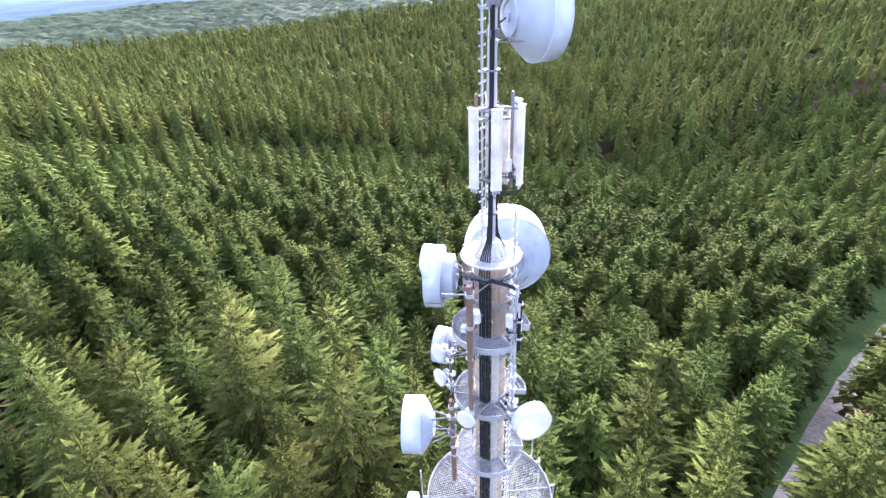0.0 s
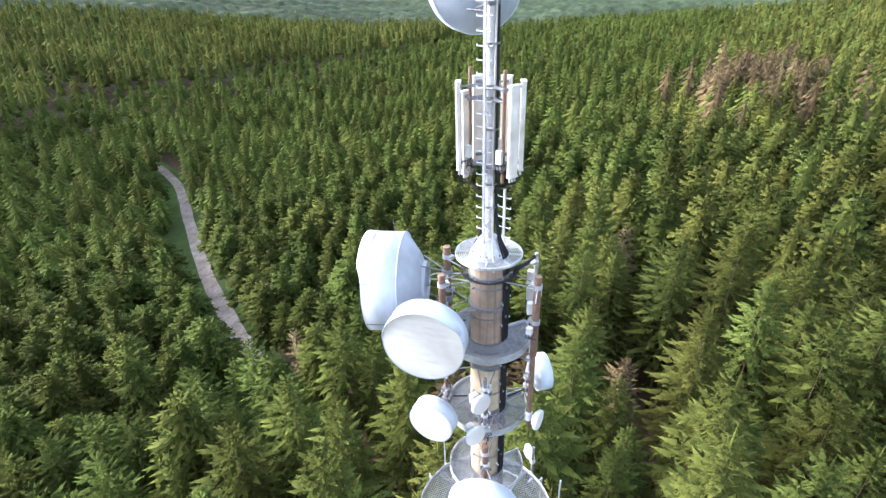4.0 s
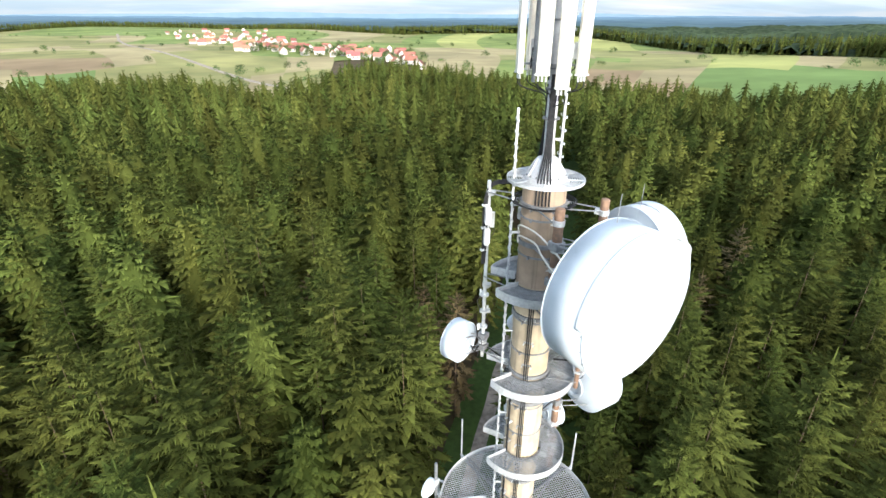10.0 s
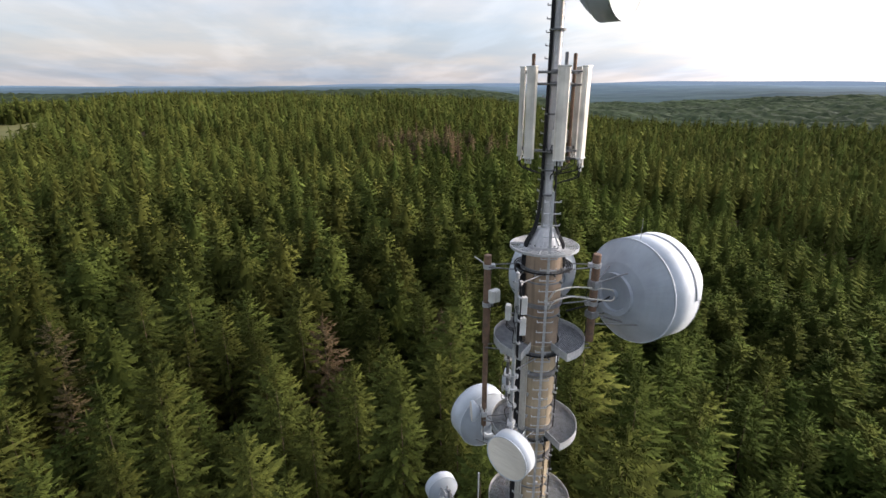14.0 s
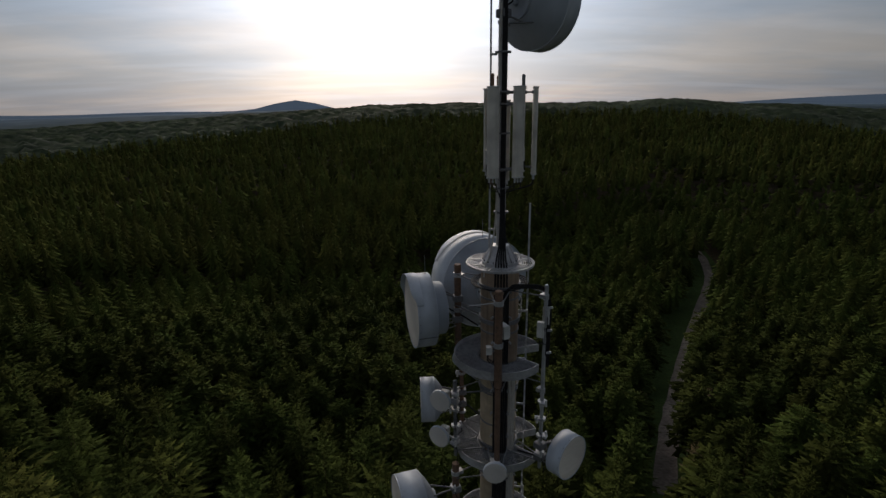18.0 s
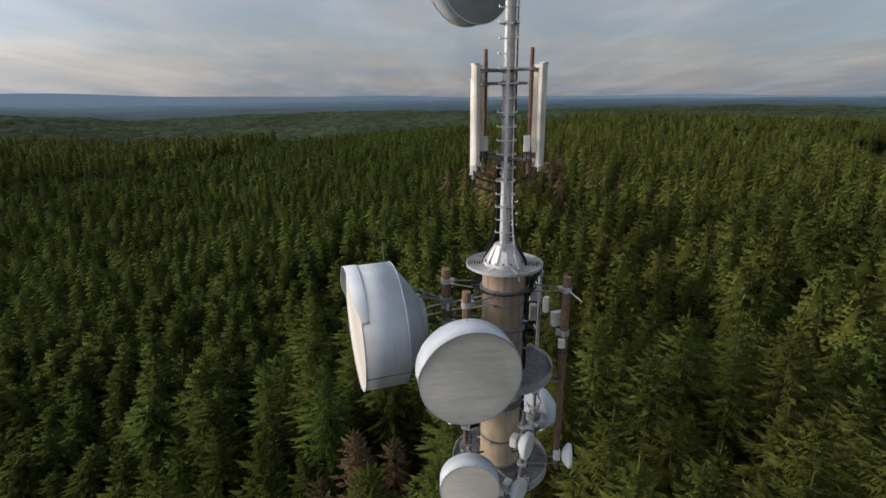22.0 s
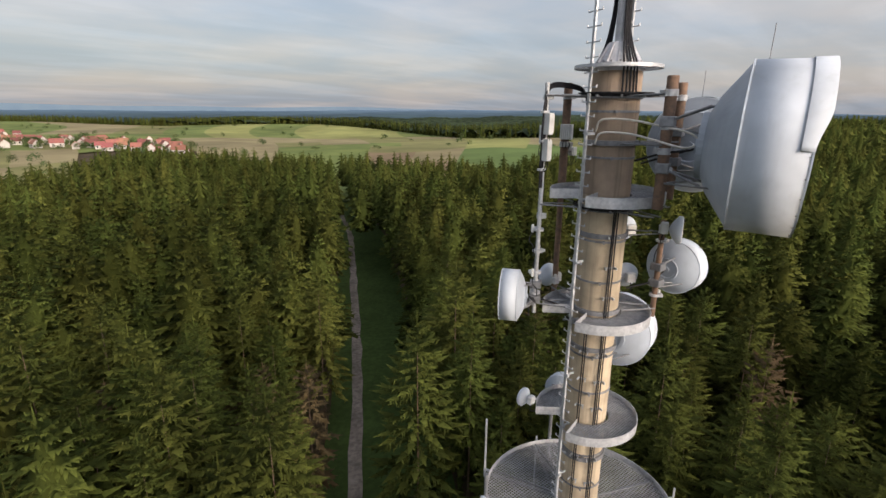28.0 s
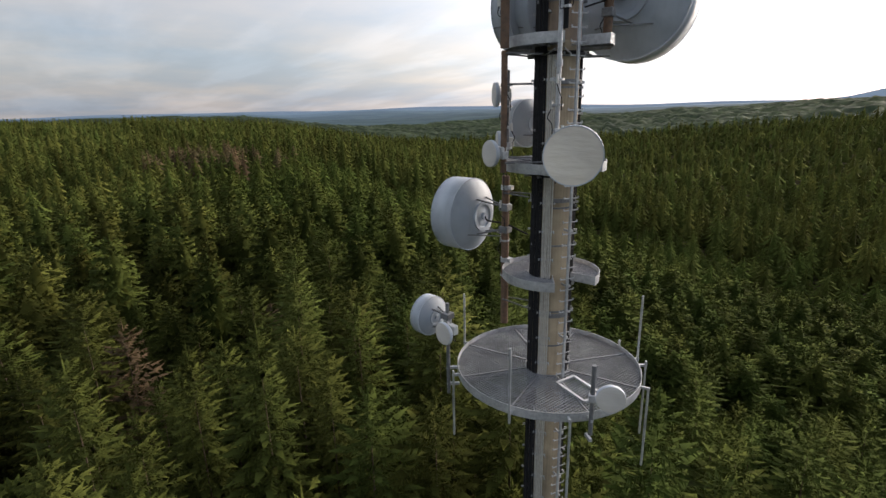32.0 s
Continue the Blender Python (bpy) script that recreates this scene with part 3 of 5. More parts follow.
for a0, a1, r0, r1, c, words in (
        (-160, -149, 560, 1000, "meadow", "green meadow between the woods"), (-149, -140, 500, 640, "green", "fresh green crop at the wood's edge"),
        (-149, -140, 640, 1000, "olive", "dry olive pasture beside the woods"), (-140, -133, 500, 600, "green", "fresh green crop at the wood's edge"),
        (-140, -133, 600, 1100, "rape", "pale yellow-green crop on a gentle slope"), (-133, -122, 480, 620, "soil", "red-brown ploughed soil strip"),
        (-133, -122, 620, 780, "meadow", "green meadow strip between crops"), (-133, -122, 780, 1000, "olive", "dry olive pasture strip"),
        (-133, -122, 1000, 1600, "rape", "pale yellow-green crop on a gentle slope"), (-122, -112, 480, 760, "meadow", "green meadow in front of crops"),
        (-122, -112, 760, 1050, "stubble", "tan stubble field strip"), (-122, -112, 1050, 1900, "rape", "pale yellow-green crop on a gentle slope"),
        (-112, -104, 560, 1000, "olive", "dry olive pasture by the village"), (-112, -104, 1000, 1700, "rape", "pale yellow-green crop on a gentle slope"),
        (-104, -94, 700, 1250, "meadow", "green village meadow"), (-104, -94, 1250, 2300, "olive", "dry olive pasture behind the village"),
        (-94, -86, 480, 800, "olive", "dry olive pasture at the wood's edge"), (-94, -86, 800, 1250, "meadow", "green village meadow"), (-94, -86, 1250, 2700, "meadow", "green meadow round the far village"),
        (-86, -77, 480, 900, "olive", "dry olive pasture at the wood's edge"), (-86, -77, 900, 1300, "stubble", "tan stubble field strip"), (-86, -77, 1300, 2700, "meadow", "green meadow round the far village"),
        (-77, -72, 560, 700, "olive", "dry olive pasture at the wood's edge"), (-77, -66, 700, 880, "soil", "red-brown ploughed soil strip"), (-77, -66, 880, 1250, "stubble", "tan stubble field strip"),
        (-77, -66, 1250, 1800, "olive", "dry olive pasture on the far slope"), (-77, -66, 1800, 2800, "meadow", "green meadow below the far woods"), (-72, -66, 560, 700, "green", "fresh green crop at the wood's edge"),
        (-66, -56, 500, 760, "stubble", "tan stubble field by the wood's edge"), (-66, -56, 760, 960, "soil", "red-brown ploughed soil strip"), (-66, -56, 960, 1600, "meadow", "green meadow below the far woods"),
        (-56, -40, 500, 600, "olive", "dry olive pasture by a white barn"), (-56, -46, 600, 900, "green", "fresh green crop by a white barn")):
    lo, hi = 200 if r0 <= 560 else r0 * 0.88, 3000 if r1 in (1600, 1700) or r1 > 1850 else r1 * 0.88
    mid = a0 + (a1 - a0) * pick_crop.uniform(0.3, 0.7)
    for b0, b1 in ((a0, mid), (mid, a1)):
        cut = max(lo, 330) + (hi - max(lo, 330)) * pick_crop.uniform(0.35, 0.7)
        for q0, q1 in ((lo, cut), (cut, hi)):
            kind, text = (c, words) if pick_crop.random() < 0.68 else ALIKE[c]
            field(b0, b1, q0, q1, kind, text)

strip("country_road", -3.0, 3.0, 1.5, M_TRACK, "pale country road leading to the village", "road", [(420, -1700), (336, -1350), (240, -1020), (173, -838), (95, -636), (46, -509), (23, -453), (-10, -390)])


# ---------------------------------------------------------------- trees
def conifer(rng, height, radius, levels, per, twigs, bare=0.12, thin=0.0, core=True, wide=5.6):
    """Feathered branches in whorls round a stem: each branch a row of pointed twigs to either side. Arrays of vertices, triangles and soft normals."""
    V, F, NN, S = [], [], [], []

    def tri(pts, n, spread=0.12):
        n = n + rng.normal(0, 0.30, 3)
        base = len(V)
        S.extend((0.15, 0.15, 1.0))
        for q in pts:
            m = n + rng.normal(0, spread, 3)
            V.append(q)
            NN.append(m / np.linalg.norm(m))
        g = np.cross(V[base + 1] - V[base], V[base + 2] - V[base])
        F.append((base, base + 1, base + 2) if g @ n > 0 else (base, base + 2, base + 1))

    def reach_at(z):
        dz = max(0.0, height - z)
        return (0.10 + radius * (1 - math.exp(-dz / wide))) * (1 - 0.22 * max(0.0, (dz - 12) / 14))

    lean = rng.uniform(0, 6.28)
    for i in range(levels):
        t = max(0.0, (i + rng.uniform(-0.3, 0.3)) / levels)
        z0 = height * (bare + (0.985 - bare) * t ** 0.80)
        reach = reach_at(z0)
        turn = rng.uniform(0, 6.28)
        count = max(5, int(per * (1 - 0.30 * t) + 0.5))
        for b in range(count):
            if rng.random() < thin:
                continue
            az = turn + 6.283 * b / count + rng.uniform(-0.3, 0.3)
            L = reach * rng.uniform(0.70, 1.16) * (1 + 0.10 * math.cos(az - lean))
            z = z0 + rng.uniform(-0.3, 0.3)
            rise, sag = 0.75 * t * t - 0.08, 0.42 - 0.26 * t
            ca, sa = math.cos(az), math.sin(az)

            def at(u, f=0.0, s=0.0, dz=0.0):
                o = L * u + f
                return np.array((o * ca - s * sa, o * sa + s * ca, z + L * (rise * u - sag * u * u + 0.10 * u ** 4) + dz))

            near = twigs > 4
            u0 = 0.34 - 0.28 * t if near else 0.20
            half = (0.40 if near else 0.50) / twigs
            for k in range(twigs):
                u = u0 + (0.98 - u0) * (k + 0.5) / twigs
                for s in (-1, 1):
                    ln = ((0.22 if near else 0.38) * L * (1.15 - 0.62 * u) + 0.14) * rng.uniform(0.7, 1.3)
                    up = rng.uniform(-0.70, 0.30 if near else 0.0) * ln
                    n = np.array((ca * 0.66 - 0.30 * sa * s, sa * 0.66 + 0.30 * ca * s, 0.64))
                    tri((at(u - half), at(u + half), at(u, rng.uniform(0.35, 0.75) * ln, s * rng.uniform(0.45, 0.8) * ln, up)), n)
            w = 0.10 * L + 0.06
            tri((at(0.72, 0, -w), at(0.72, 0, w), at(1.0, 0.16 * L + 0.05, rng.uniform(-0.3, 0.3) * w, 0.06 * L)), np.array((ca * 0.68, sa * 0.68, 0.62)))
    # close inner growth round the stem, with a toothed outline
    if core:
        rows = 7 if twigs > 3 else 4
        m = 10 if twigs > 3 else 6
        start = len(V)
        for j in range(rows):
            z = height * (bare + (0.90 - bare) * (j / rows) ** 0.9)
            for k in range(m):
                a = 6.283 * (k + 0.5 * (j % 2) + rng.uniform(-0.25, 0.25)) / m
                far = (k + j) % 2
                r = reach_at(z) * ((0.40 if far else 0.16) if twigs > 4 else (0.55 if far else 0.30)) * rng.uniform(0.85, 1.2)
                V.append(np.array((r * math.cos(a), r * math.sin(a), z - (0.14 * r if far else -0.2))))
                NN.append(np.array((0.6 * math.cos(a), 0.6 * math.sin(a), 0.6)) + rng.normal(0, 0.15, 3))
        V.append(np.array((0.0, 0.0, height * 0.92)))
        NN.append(np.array((0.0, 0.0, 1.0)))
        # mostly the deep tone: shade within the crown is put into the colour
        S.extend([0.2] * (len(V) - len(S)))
        for j in range(rows - 1):
            for k in range(m):
                p, q = start + j * m + k, start + j * m + (k + 1) % m
                F += [(p, q, q + m), (p, q + m, p + m)]
        F += [(start + (rows - 1) * m + k, start + (rows - 1) * m + (k + 1) % m, len(V) - 1) for k in range(m)]
    # leading shoot
    for k in range(3):
        a, c = 2.1 * k, 2.1 * k + 2.1
        tri((np.array((0.10 * math.cos(a), 0.10 * math.sin(a), 0.955 * height)), np.array((0.10 * math.cos(c), 0.10 * math.sin(c), 0.955 * height)), np.array((0, 0, 1.02 * height))), np.array((math.cos(a + 1), math.sin(a + 1), 0.7)))
    return np.array(V, np.float32), np.array(F, np.int32), np.array(NN, np.float32), np.array(S, np.float32)


def tiered(rng, height, radius, tiers, points, low=12.0):
    """A conifer seen from far off: tiers of drooping pointed boughs round a narrow inner cone."""
    V, F, NN, S = [], [], [], []
    for j in range(tiers):
        dz = 0.9 + (low - 0.9) * (j / max(1, tiers - 1)) ** 1.15
        R = 0.25 + radius * (1 - math.exp(-dz / 5.2))
        turn = rng.uniform(0, 6.28)
        for k in range(points):
            a = turn + 6.283 * (k + rng.uniform(-0.25, 0.25)) / points
            r = R * rng.uniform(0.62, 1.25)
            d = 0.52 * 6.283 / points / 2
            z = height - dz + rng.uniform(-0.3, 0.3)
            b = len(V)
            V += [(0.12 * r * math.cos(a), 0.12 * r * math.sin(a), z + 0.40 * r), (0.68 * r * math.cos(a - d), 0.68 * r * math.sin(a - d), z - 0.05 * r), (r * math.cos(a), r * math.sin(a), z - 0.12 * r), (0.68 * r * math.cos(a + d), 0.68 * r * math.sin(a + d), z - 0.05 * r)]
            n = np.array((0.68 * math.cos(a), 0.68 * math.sin(a), 0.62)) + rng.normal(0, 0.20, 3)
            NN += [n] * 4
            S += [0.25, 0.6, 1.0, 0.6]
            F += [(b, b + 1, b + 2), (b, b + 2, b + 3)]
    b = len(V)
    for k in range(5):
        a = 1.2566 * k
        r = 0.52 * radius * (1 - math.exp(-low / 5.2))
        V.append((r * math.cos(a), r * math.sin(a), height - low - 2))
        NN.append((0.7 * math.cos(a), 0.7 * math.sin(a), 0.5))
    V.append((0, 0, height))
    NN.append((0, 0, 1))
    F += [(b + k, b + (k + 1) % 5, b + 5) for k in range(5)]
    # inner cone coloured dark, as if shaded by the boughs
    S += [0.2] * 5 + [0.8]
    return np.array(V, np.float32), np.array(F, np.int32), np.array(NN, np.float32), np.array(S, np.float32)


def clumps(rng, height, radius, count):
    """A broad crown of many small leaf sprays in uneven lobes."""
    lobes = [(rng.uniform(-0.5, 0.5) * radius, rng.uniform(-0.5, 0.5) * radius, height * rng.uniform(0.45, 0.86), radius * rng.uniform(0.38, 0.62)) for _ in range(11)]
    V, F, NN = [], [], []
    for _ in range(count):
        x, y, z, r = lobes[rng.integers(len(lobes))]
        d = rng.normal(size=3)
        d /= np.linalg.norm(d)
        p = np.array((x, y, z)) + d * r * rng.uniform(0.72, 1.05) * (1, 1, 0.85)
        u = np.cross(d, rng.normal(size=3))
        u /= np.linalg.norm(u) + 1e-6
        v = np.cross(d, u) * 0.7 + d * rng.uniform(-0.4, 0.5)
        s = rng.uniform(0.22, 0.42) * max(1.0, (300 / count) ** 0.5)
        b = len(V)
        V += [p - u * s, p - v * s, p + u * s, p + v * s]
        m = d + (0, 0, 0.5) + rng.normal(0, 0.2, 3)
        NN += [m] * 4
        g = np.cross(V[b + 1] - V[b], V[b + 2] - V[b])
        F += [(b, b + 1, b + 2), (b, b + 2, b + 3)] if g @ m > 0 else [(b, b + 2, b + 1), (b, b + 3, b + 2)]
    return np.array(V, np.float32), np.array(F, np.int32), np.array(NN, np.float32), np.ones(len(V), np.float32)


def trunk_mesh(height, r, bare):
    bm = bmesh.new()
    rod(bm, (0, 0, -0.6), (0, 0, height * 0.5), r, 8, r * 0.5)
    rod(bm, (0, 0, height * 0.5), (0, 0, height * 0.86), r * 0.5, 6, 0.015)
    rng = random.Random(int(height * 100))
    for k in range(14):
        z = height * (0.06 + bare * 1.5 * k / 14)
        a, l = rng.uniform(0, 360), rng.uniform(0.6, 1.5)
        rod(bm, (0, 0, z), tuple(polar(l, a, z - 0.25 * l)), 0.03, 4, 0.008)
    return bm


def tree_kinds():
    kinds = []
    rng = np.random.default_rng(11)
    for i in range(7):
        h, r, bare = (27.0, 29.0, 26.0, 30.0, 25.0, 28.0, 29.0)[i], (4.5, 4.1, 4.7, 3.9, 4.3, 4.8, 3.5)[i], (0.18, 0.26, 0.14, 0.34, 0.16, 0.20, 0.42)[i]
        kinds.append(("spruce_tree", h, r, bare, conifer(rng, h, r, 26, 8, 11, bare, core=False, wide=5.8), M_NEEDLE))
    kinds.append(("spruce_tree", 24.0, 2.5, 0.2, conifer(rng, 24.0, 3.2, 24, 9, 5, 0.2, 0.3, False, 4.4), M_NEEDLE_BROWN))
    kinds.append(("broadleaf_tree", 19.0, 4.4, 0.1, clumps(rng, 19.0, 4.4, 3000), M_LEAF))
    return kinds


def wooded(x, y):
    """Where trees may stand."""
    rs = road_side(x, y)
    near = np.hypot(x, y)
    verge = np.where(np.asarray(y) < -12, np.where(np.asarray(y) > -120, 11.5, 2.5), 3.0)
    verge = np.where((np.asarray(y) > 75) & (np.asarray(y) < 200), 6.2, verge)
    return ~((rs > -3.8) & (rs < verge)) & (near > 8.5) & ~in_fields(x, y)


WOOD_EDGE = [(-400, 60), (-250, 70), (-180, 150), (-130, 195), (-50, 195), (15, 197), (50, 225), (110, 300), (200, 310), (330, 275), (520, 215)]


def past_edge(x, y):
    """Metres past the edge of the old forest beyond the young plantation."""
    x, y = np.asarray(x, float), np.asarray(y, float)
    return y - table(WOOD_EDGE, x) - 6 * np.sin(x / 23) - 4 * np.sin(x / 9)


def young(x, y):
    """The young plantation in the hollow, between the tower's crest and the old forest."""
    x, y = np.asarray(x, float), np.asarray(y, float)
    return (y + 0.12 * x - 12 + 5 * np.sin(x / 14) > 0) & (past_edge(x, y) < 0) & (x > -260)


def grown(x, y, h):
    """Tree height by stand: tall old spruce round the tower, younger in the hollow, old again past it, tallest on a western knoll."""
    x, y = np.asarray(x, float), np.asarray(y, float)
    s = y + 0.3 * x - 8
    k = np.clip((s - 5) / 40, 0, 1)
    old = past_edge(x, y) > 0
    knoll = np.exp(-(((x + 405) / 45) ** 2 + ((y + 118) / 36) ** 2))
    return h * np.where(old, 1.12, 1 - 0.24 * k) * (1 + 0.30 * knoll)


LONE = [(-17.2, -28.0, 36.2), (12.4, -27.0, 34.6), (20.9, -11.6, 36.6), (9.2, -13.8, 30.4), (26.3, -0.1, 33.2), (15.2, -22.6, 35.4), (-23.5, -27.0, 34.5), (-32.4, -11.2, 35.4), (-46.0, 32.3, 23.7), (27.6, 17.6, 29.4), (-17.4, 37.9, 19.5), (38.8, 13.9, 30.7), (20.6, -34.5, 35.6), (-24.0, -12.8, 33.6), (-27.5, -19.5, 34.2), (18.0, 27.0, 26.5)]
BROWN = [(38.0, 44.0), (44.0, 70.0), (52.0, 62.0), (35.6, 6.3), (30.5, -4.5), (35.2, 10.5), (-9.5, -47.0), (46, 22), (28, 9), (29, 13), (62, -2), (66, 166), (-53, -39)]
BROAD = [(23.4, 6.5), (12.7, -22.4), (10.9, -20.0), (19.2, 24.0), (-27.6, 78), (2.7, 80), (-21.6, 62.5), (-14.0, 70.0), (-26, 98), (-30, 94), (-36, 91), (1, 114), (-42, 82), (-4, 96), (20, 11), (49, 181), (62, 72), (70, 70), (66, 66), (80, 66), (96, 49), (104, 52), (119, 53)]


def near_forest():
    rng = np.random.default_rng(3)
    kinds = tree_kinds()
    spots = [(x, y, top, rng.integers(0, 7)) for x, y, top in LONE]
    spots += [(x, y, None, 7) for x, y in BROWN] + [(x, y, None, 8) for x, y in BROAD]
    step = 5.7
    grid = []
    for i in range(-14, 15):
        for j in range(-14, 15):
            x, y = (i + 0.5 * (j % 2)) * step + rng.uniform(-2.3, 2.3), j * step * 0.9 + rng.uniform(-2.3, 2.3)
            grid.append((math.hypot(x, y), x, y))
    taken = np.array([(s[0], s[1]) for s in spots])
    for d, x, y in sorted(grid):
        if len(spots) >= 296:
            break
        if not bool(wooded(np.array(x), np.array(y))) or np.min(np.hypot(taken[:, 0] - x, taken[:, 1] - y)) < 3.9:
            continue
        spots.append((x, y, None, 7 if rng.random() < 0.025 else rng.integers(0, 7)))
        taken = np.vstack([taken, [x, y]])
    made = {}
    words = {"spruce_tree": "tall dark green spruce with drooping feathery branches", "broadleaf_tree": "rounded light green broadleaf tree among spruces"}
    for x, y, top, k in spots:
        name, h, r, bare, shape, mat = kinds[k]
        z = float(land(x, y))
        want = top - z if top else float(grown(x, y, h * rng.uniform(0.76, 1.10)))
        s = want / h
        wide = s * rng.uniform(0.82, 1.12)
        m = pose(x, y, z, 0, 0, rng.uniform(0, 360))
        fresh = k < 7 and bool(young(x, y))
        if (k, fresh) not in made:
            label = "brown ailing spruce with thinning dry branches" if k == 7 else "young fresh green spruce in a dense plantation" if fresh else words[name]
            ob = thing(name, label, "tree", group="forest trees round the tower")
            part("trunk", trunk_mesh(h, 0.20, bare), M_BARK, ob, smooth=True)
            from_arrays("crown", shape[0], shape[1], M_NEEDLE_YOUNG if fresh else mat, ob, normals=shape[2], shoot_shade=shape[3])
            made[k, fresh] = ob
        else:
            ob = copy_thing(made[k, fresh], m)
        ob.matrix_basis = m @ Matrix.Diagonal((wide, wide, s, 1))
    return taken


def many(name, spots, templates, mat, label):
    """One mesh of many trees: templates of (height, shape) set at (x, y, z, height, width, turn, kind)."""
    rng = np.random.default_rng(len(spots))
    V, F, NN, T, S, base = [], [], [], [], [], 0
    for k, (h, (v, f, n, sh)) in enumerate(templates):
        sel = spots[spots[:, 6] == k]
        if not len(sel):
            continue
        c, s = np.cos(sel[:, 5])[:, None], np.sin(sel[:, 5])[:, None]
        sc, wd = (sel[:, 3] / h)[:, None], sel[:, 4][:, None]
        x = (v[None, :, 0] * c - v[None, :, 1] * s) * wd + sel[:, 0:1]
        y = (v[None, :, 0] * s + v[None, :, 1] * c) * wd + sel[:, 1:2]
        z = v[None, :, 2] * sc + sel[:, 2:3]
        V.append(np.stack([x, y, z], -1).reshape(-1, 3))
        NN.append(np.stack([n[None, :, 0] * c - n[None, :, 1] * s, n[None, :, 0] * s + n[None, :, 1] * c, n[None, :, 2] + 0 * c], -1).reshape(-1, 3))
        T.append(np.repeat(rng.random(len(sel)), len(v)))
        S.append(np.tile(sh, len(sel)))
        F.append((f[None] + (np.arange(len(sel)) * len(v))[:, None, None]).reshape(-1, 3) + base)
        base += len(sel) * len(v)
    ob = from_arrays(name, np.vstack(V), np.vstack(F), mat, normals=np.vstack(NN), tone=np.concatenate(T), shoot_shade=np.concatenate(S))
    tagged(ob, label, "forest", kind="stuff")


def far_forest(taken):
    rng = np.random.default_rng(8)
    mids = []
    for i in range(6):
        h = (25.0, 26.5, 24.0, 27.5, 22.5, 26.0)[i]
        mids.append((h, conifer(rng, h, (4.7, 4.3, 5.0, 4.5, 4.4, 4.8)[i], 12, 8, 2, 0.52, wide=5.6)))
    fulls = [(h, conifer(rng, h, (4.6, 4.2, 4.9, 4.4, 4.7)[i], 17, 9, 3, 0.42, wide=5.6)) for i, h in enumerate((26.0, 27.5, 25.0, 28.0, 24.0))]
    lows = []
    for i in range(5):
        h = (25.0, 26.5, 24.0, 27.0, 22.0)[i]
        lows.append((h, tiered(rng, h, (4.7, 4.3, 5.0, 4.5, 4.8)[i], 7, 7, 12.0)))
    cones = [(26.0, tiered(rng, 26.0, r, 3, 5, 10.0)) for r in (5.6, 6.2, 5.3, 6.6)]

    def scatter(r0, r1, step, templates, name, label, mat=M_NEEDLE_FAR, rim=False):
        n = int(r1 / step / 0.9) + 1
        i, j = np.meshgrid(np.arange(-n, n + 1), np.arange(-n, n + 1))
        x = ((i + 0.5 * (j % 2)) * step + rng.uniform(-0.5, 0.5, i.shape) * step).ravel()
        y = (j * step * 0.9 + rng.uniform(-0.5, 0.5, i.shape) * step).ravel()
        d = np.hypot(x, y)
        ok = (d >= r0) & (d < r1) & wooded(x, y)
        if rim:
            ok &= in_fields(x, y, 60.0)
        gaps = np.sin(x / 31 + 2 * np.sin(y / 47)) * np.sin(y / 29 + 1.3 * np.sin(x / 53))
        ok &= (gaps > -0.90) | (rng.random(x.shape) < 0.45)
        x, y = x[ok], y[ok]
        if len(taken) and r0 < 80:
            free = np.min(np.hypot(x[:, None] - taken[None, :, 0], y[:, None] - taken[None, :, 1]), 1) > 4.0
            x, y = x[free], y[free]
        h = grown(x, y, rng.uniform(20.0, 31.0, x.shape)) * np.where(in_fields(x, y, 70.0), 0.86, 1.0)
        spots = np.c_[x, y, land(x, y) - 0.3, h, rng.uniform(0.75, 1.15, x.shape), rng.uniform(0, 6.28, x.shape), rng.integers(0, len(templates), x.shape)]
        fresh = young(x, y)
        if fresh.any() and not rim:
            many("young_" + name, spots[fresh], templates, M_NEEDLE_YOUNG_FAR, "young fresh green plantation below the old forest, tree beside tree")
            spots = spots[~fresh]
        many(name, spots, templates, mat, label)

    scatter(0, 88, 5.7, fulls, "spruce_wood", "tall green spruces round the tower's clearing, tree beside tree")
    scatter(88, 150, 5.7, mids, "spruce_forest", "dense dark green spruce forest, tree beside tree")
    scatter(150, 330, 6.2, lows, "spruce_forest_far", "dark green spruce forest spreading over the hills")
    scatter(330, 720, 8.0, cones, "spruce_forest_distant", "distant dark green conifer forest over the hills")
    edge = [(26.0, tiered(rng, 26.0, r, 5, 5, 22.0)) for r in (4.6, 5.2, 4.3)]
    scatter(340, 2600, 8.0, edge, "forest_edge", "edge of the far woods along the fields", rim=True)
    # an ailing brown stand
    n = 210
    pick = rng.random(n)
    x = np.where(pick < 0.55, rng.normal(190, 20, n), rng.normal(-238, 16, n))
    y = np.where(pick < 0.55, rng.normal(-36, 12, n), rng.normal(50, 11, n))
    spots = np.c_[x, y, land(x, y), rng.uniform(25, 31, n), rng.uniform(0.8, 1.1, n), rng.uniform(0, 6, n), rng.integers(0, 5, n)]
    many("browned_spruces", spots, lows, M_NEEDLE_BROWN_FAR, "stands of brown ailing spruces in the green forest")
    # lone trees and hedges in the farmland
    leafy = [(9.0, clumps(rng, 9.0, 4.5, 150))]
    a = rng.uniform(-150, -43, 2600)
    r = 300 + 1700 * rng.random(2600) ** 1.3
    x, y = r * np.cos(np.radians(a)), r * np.sin(np.radians(a))
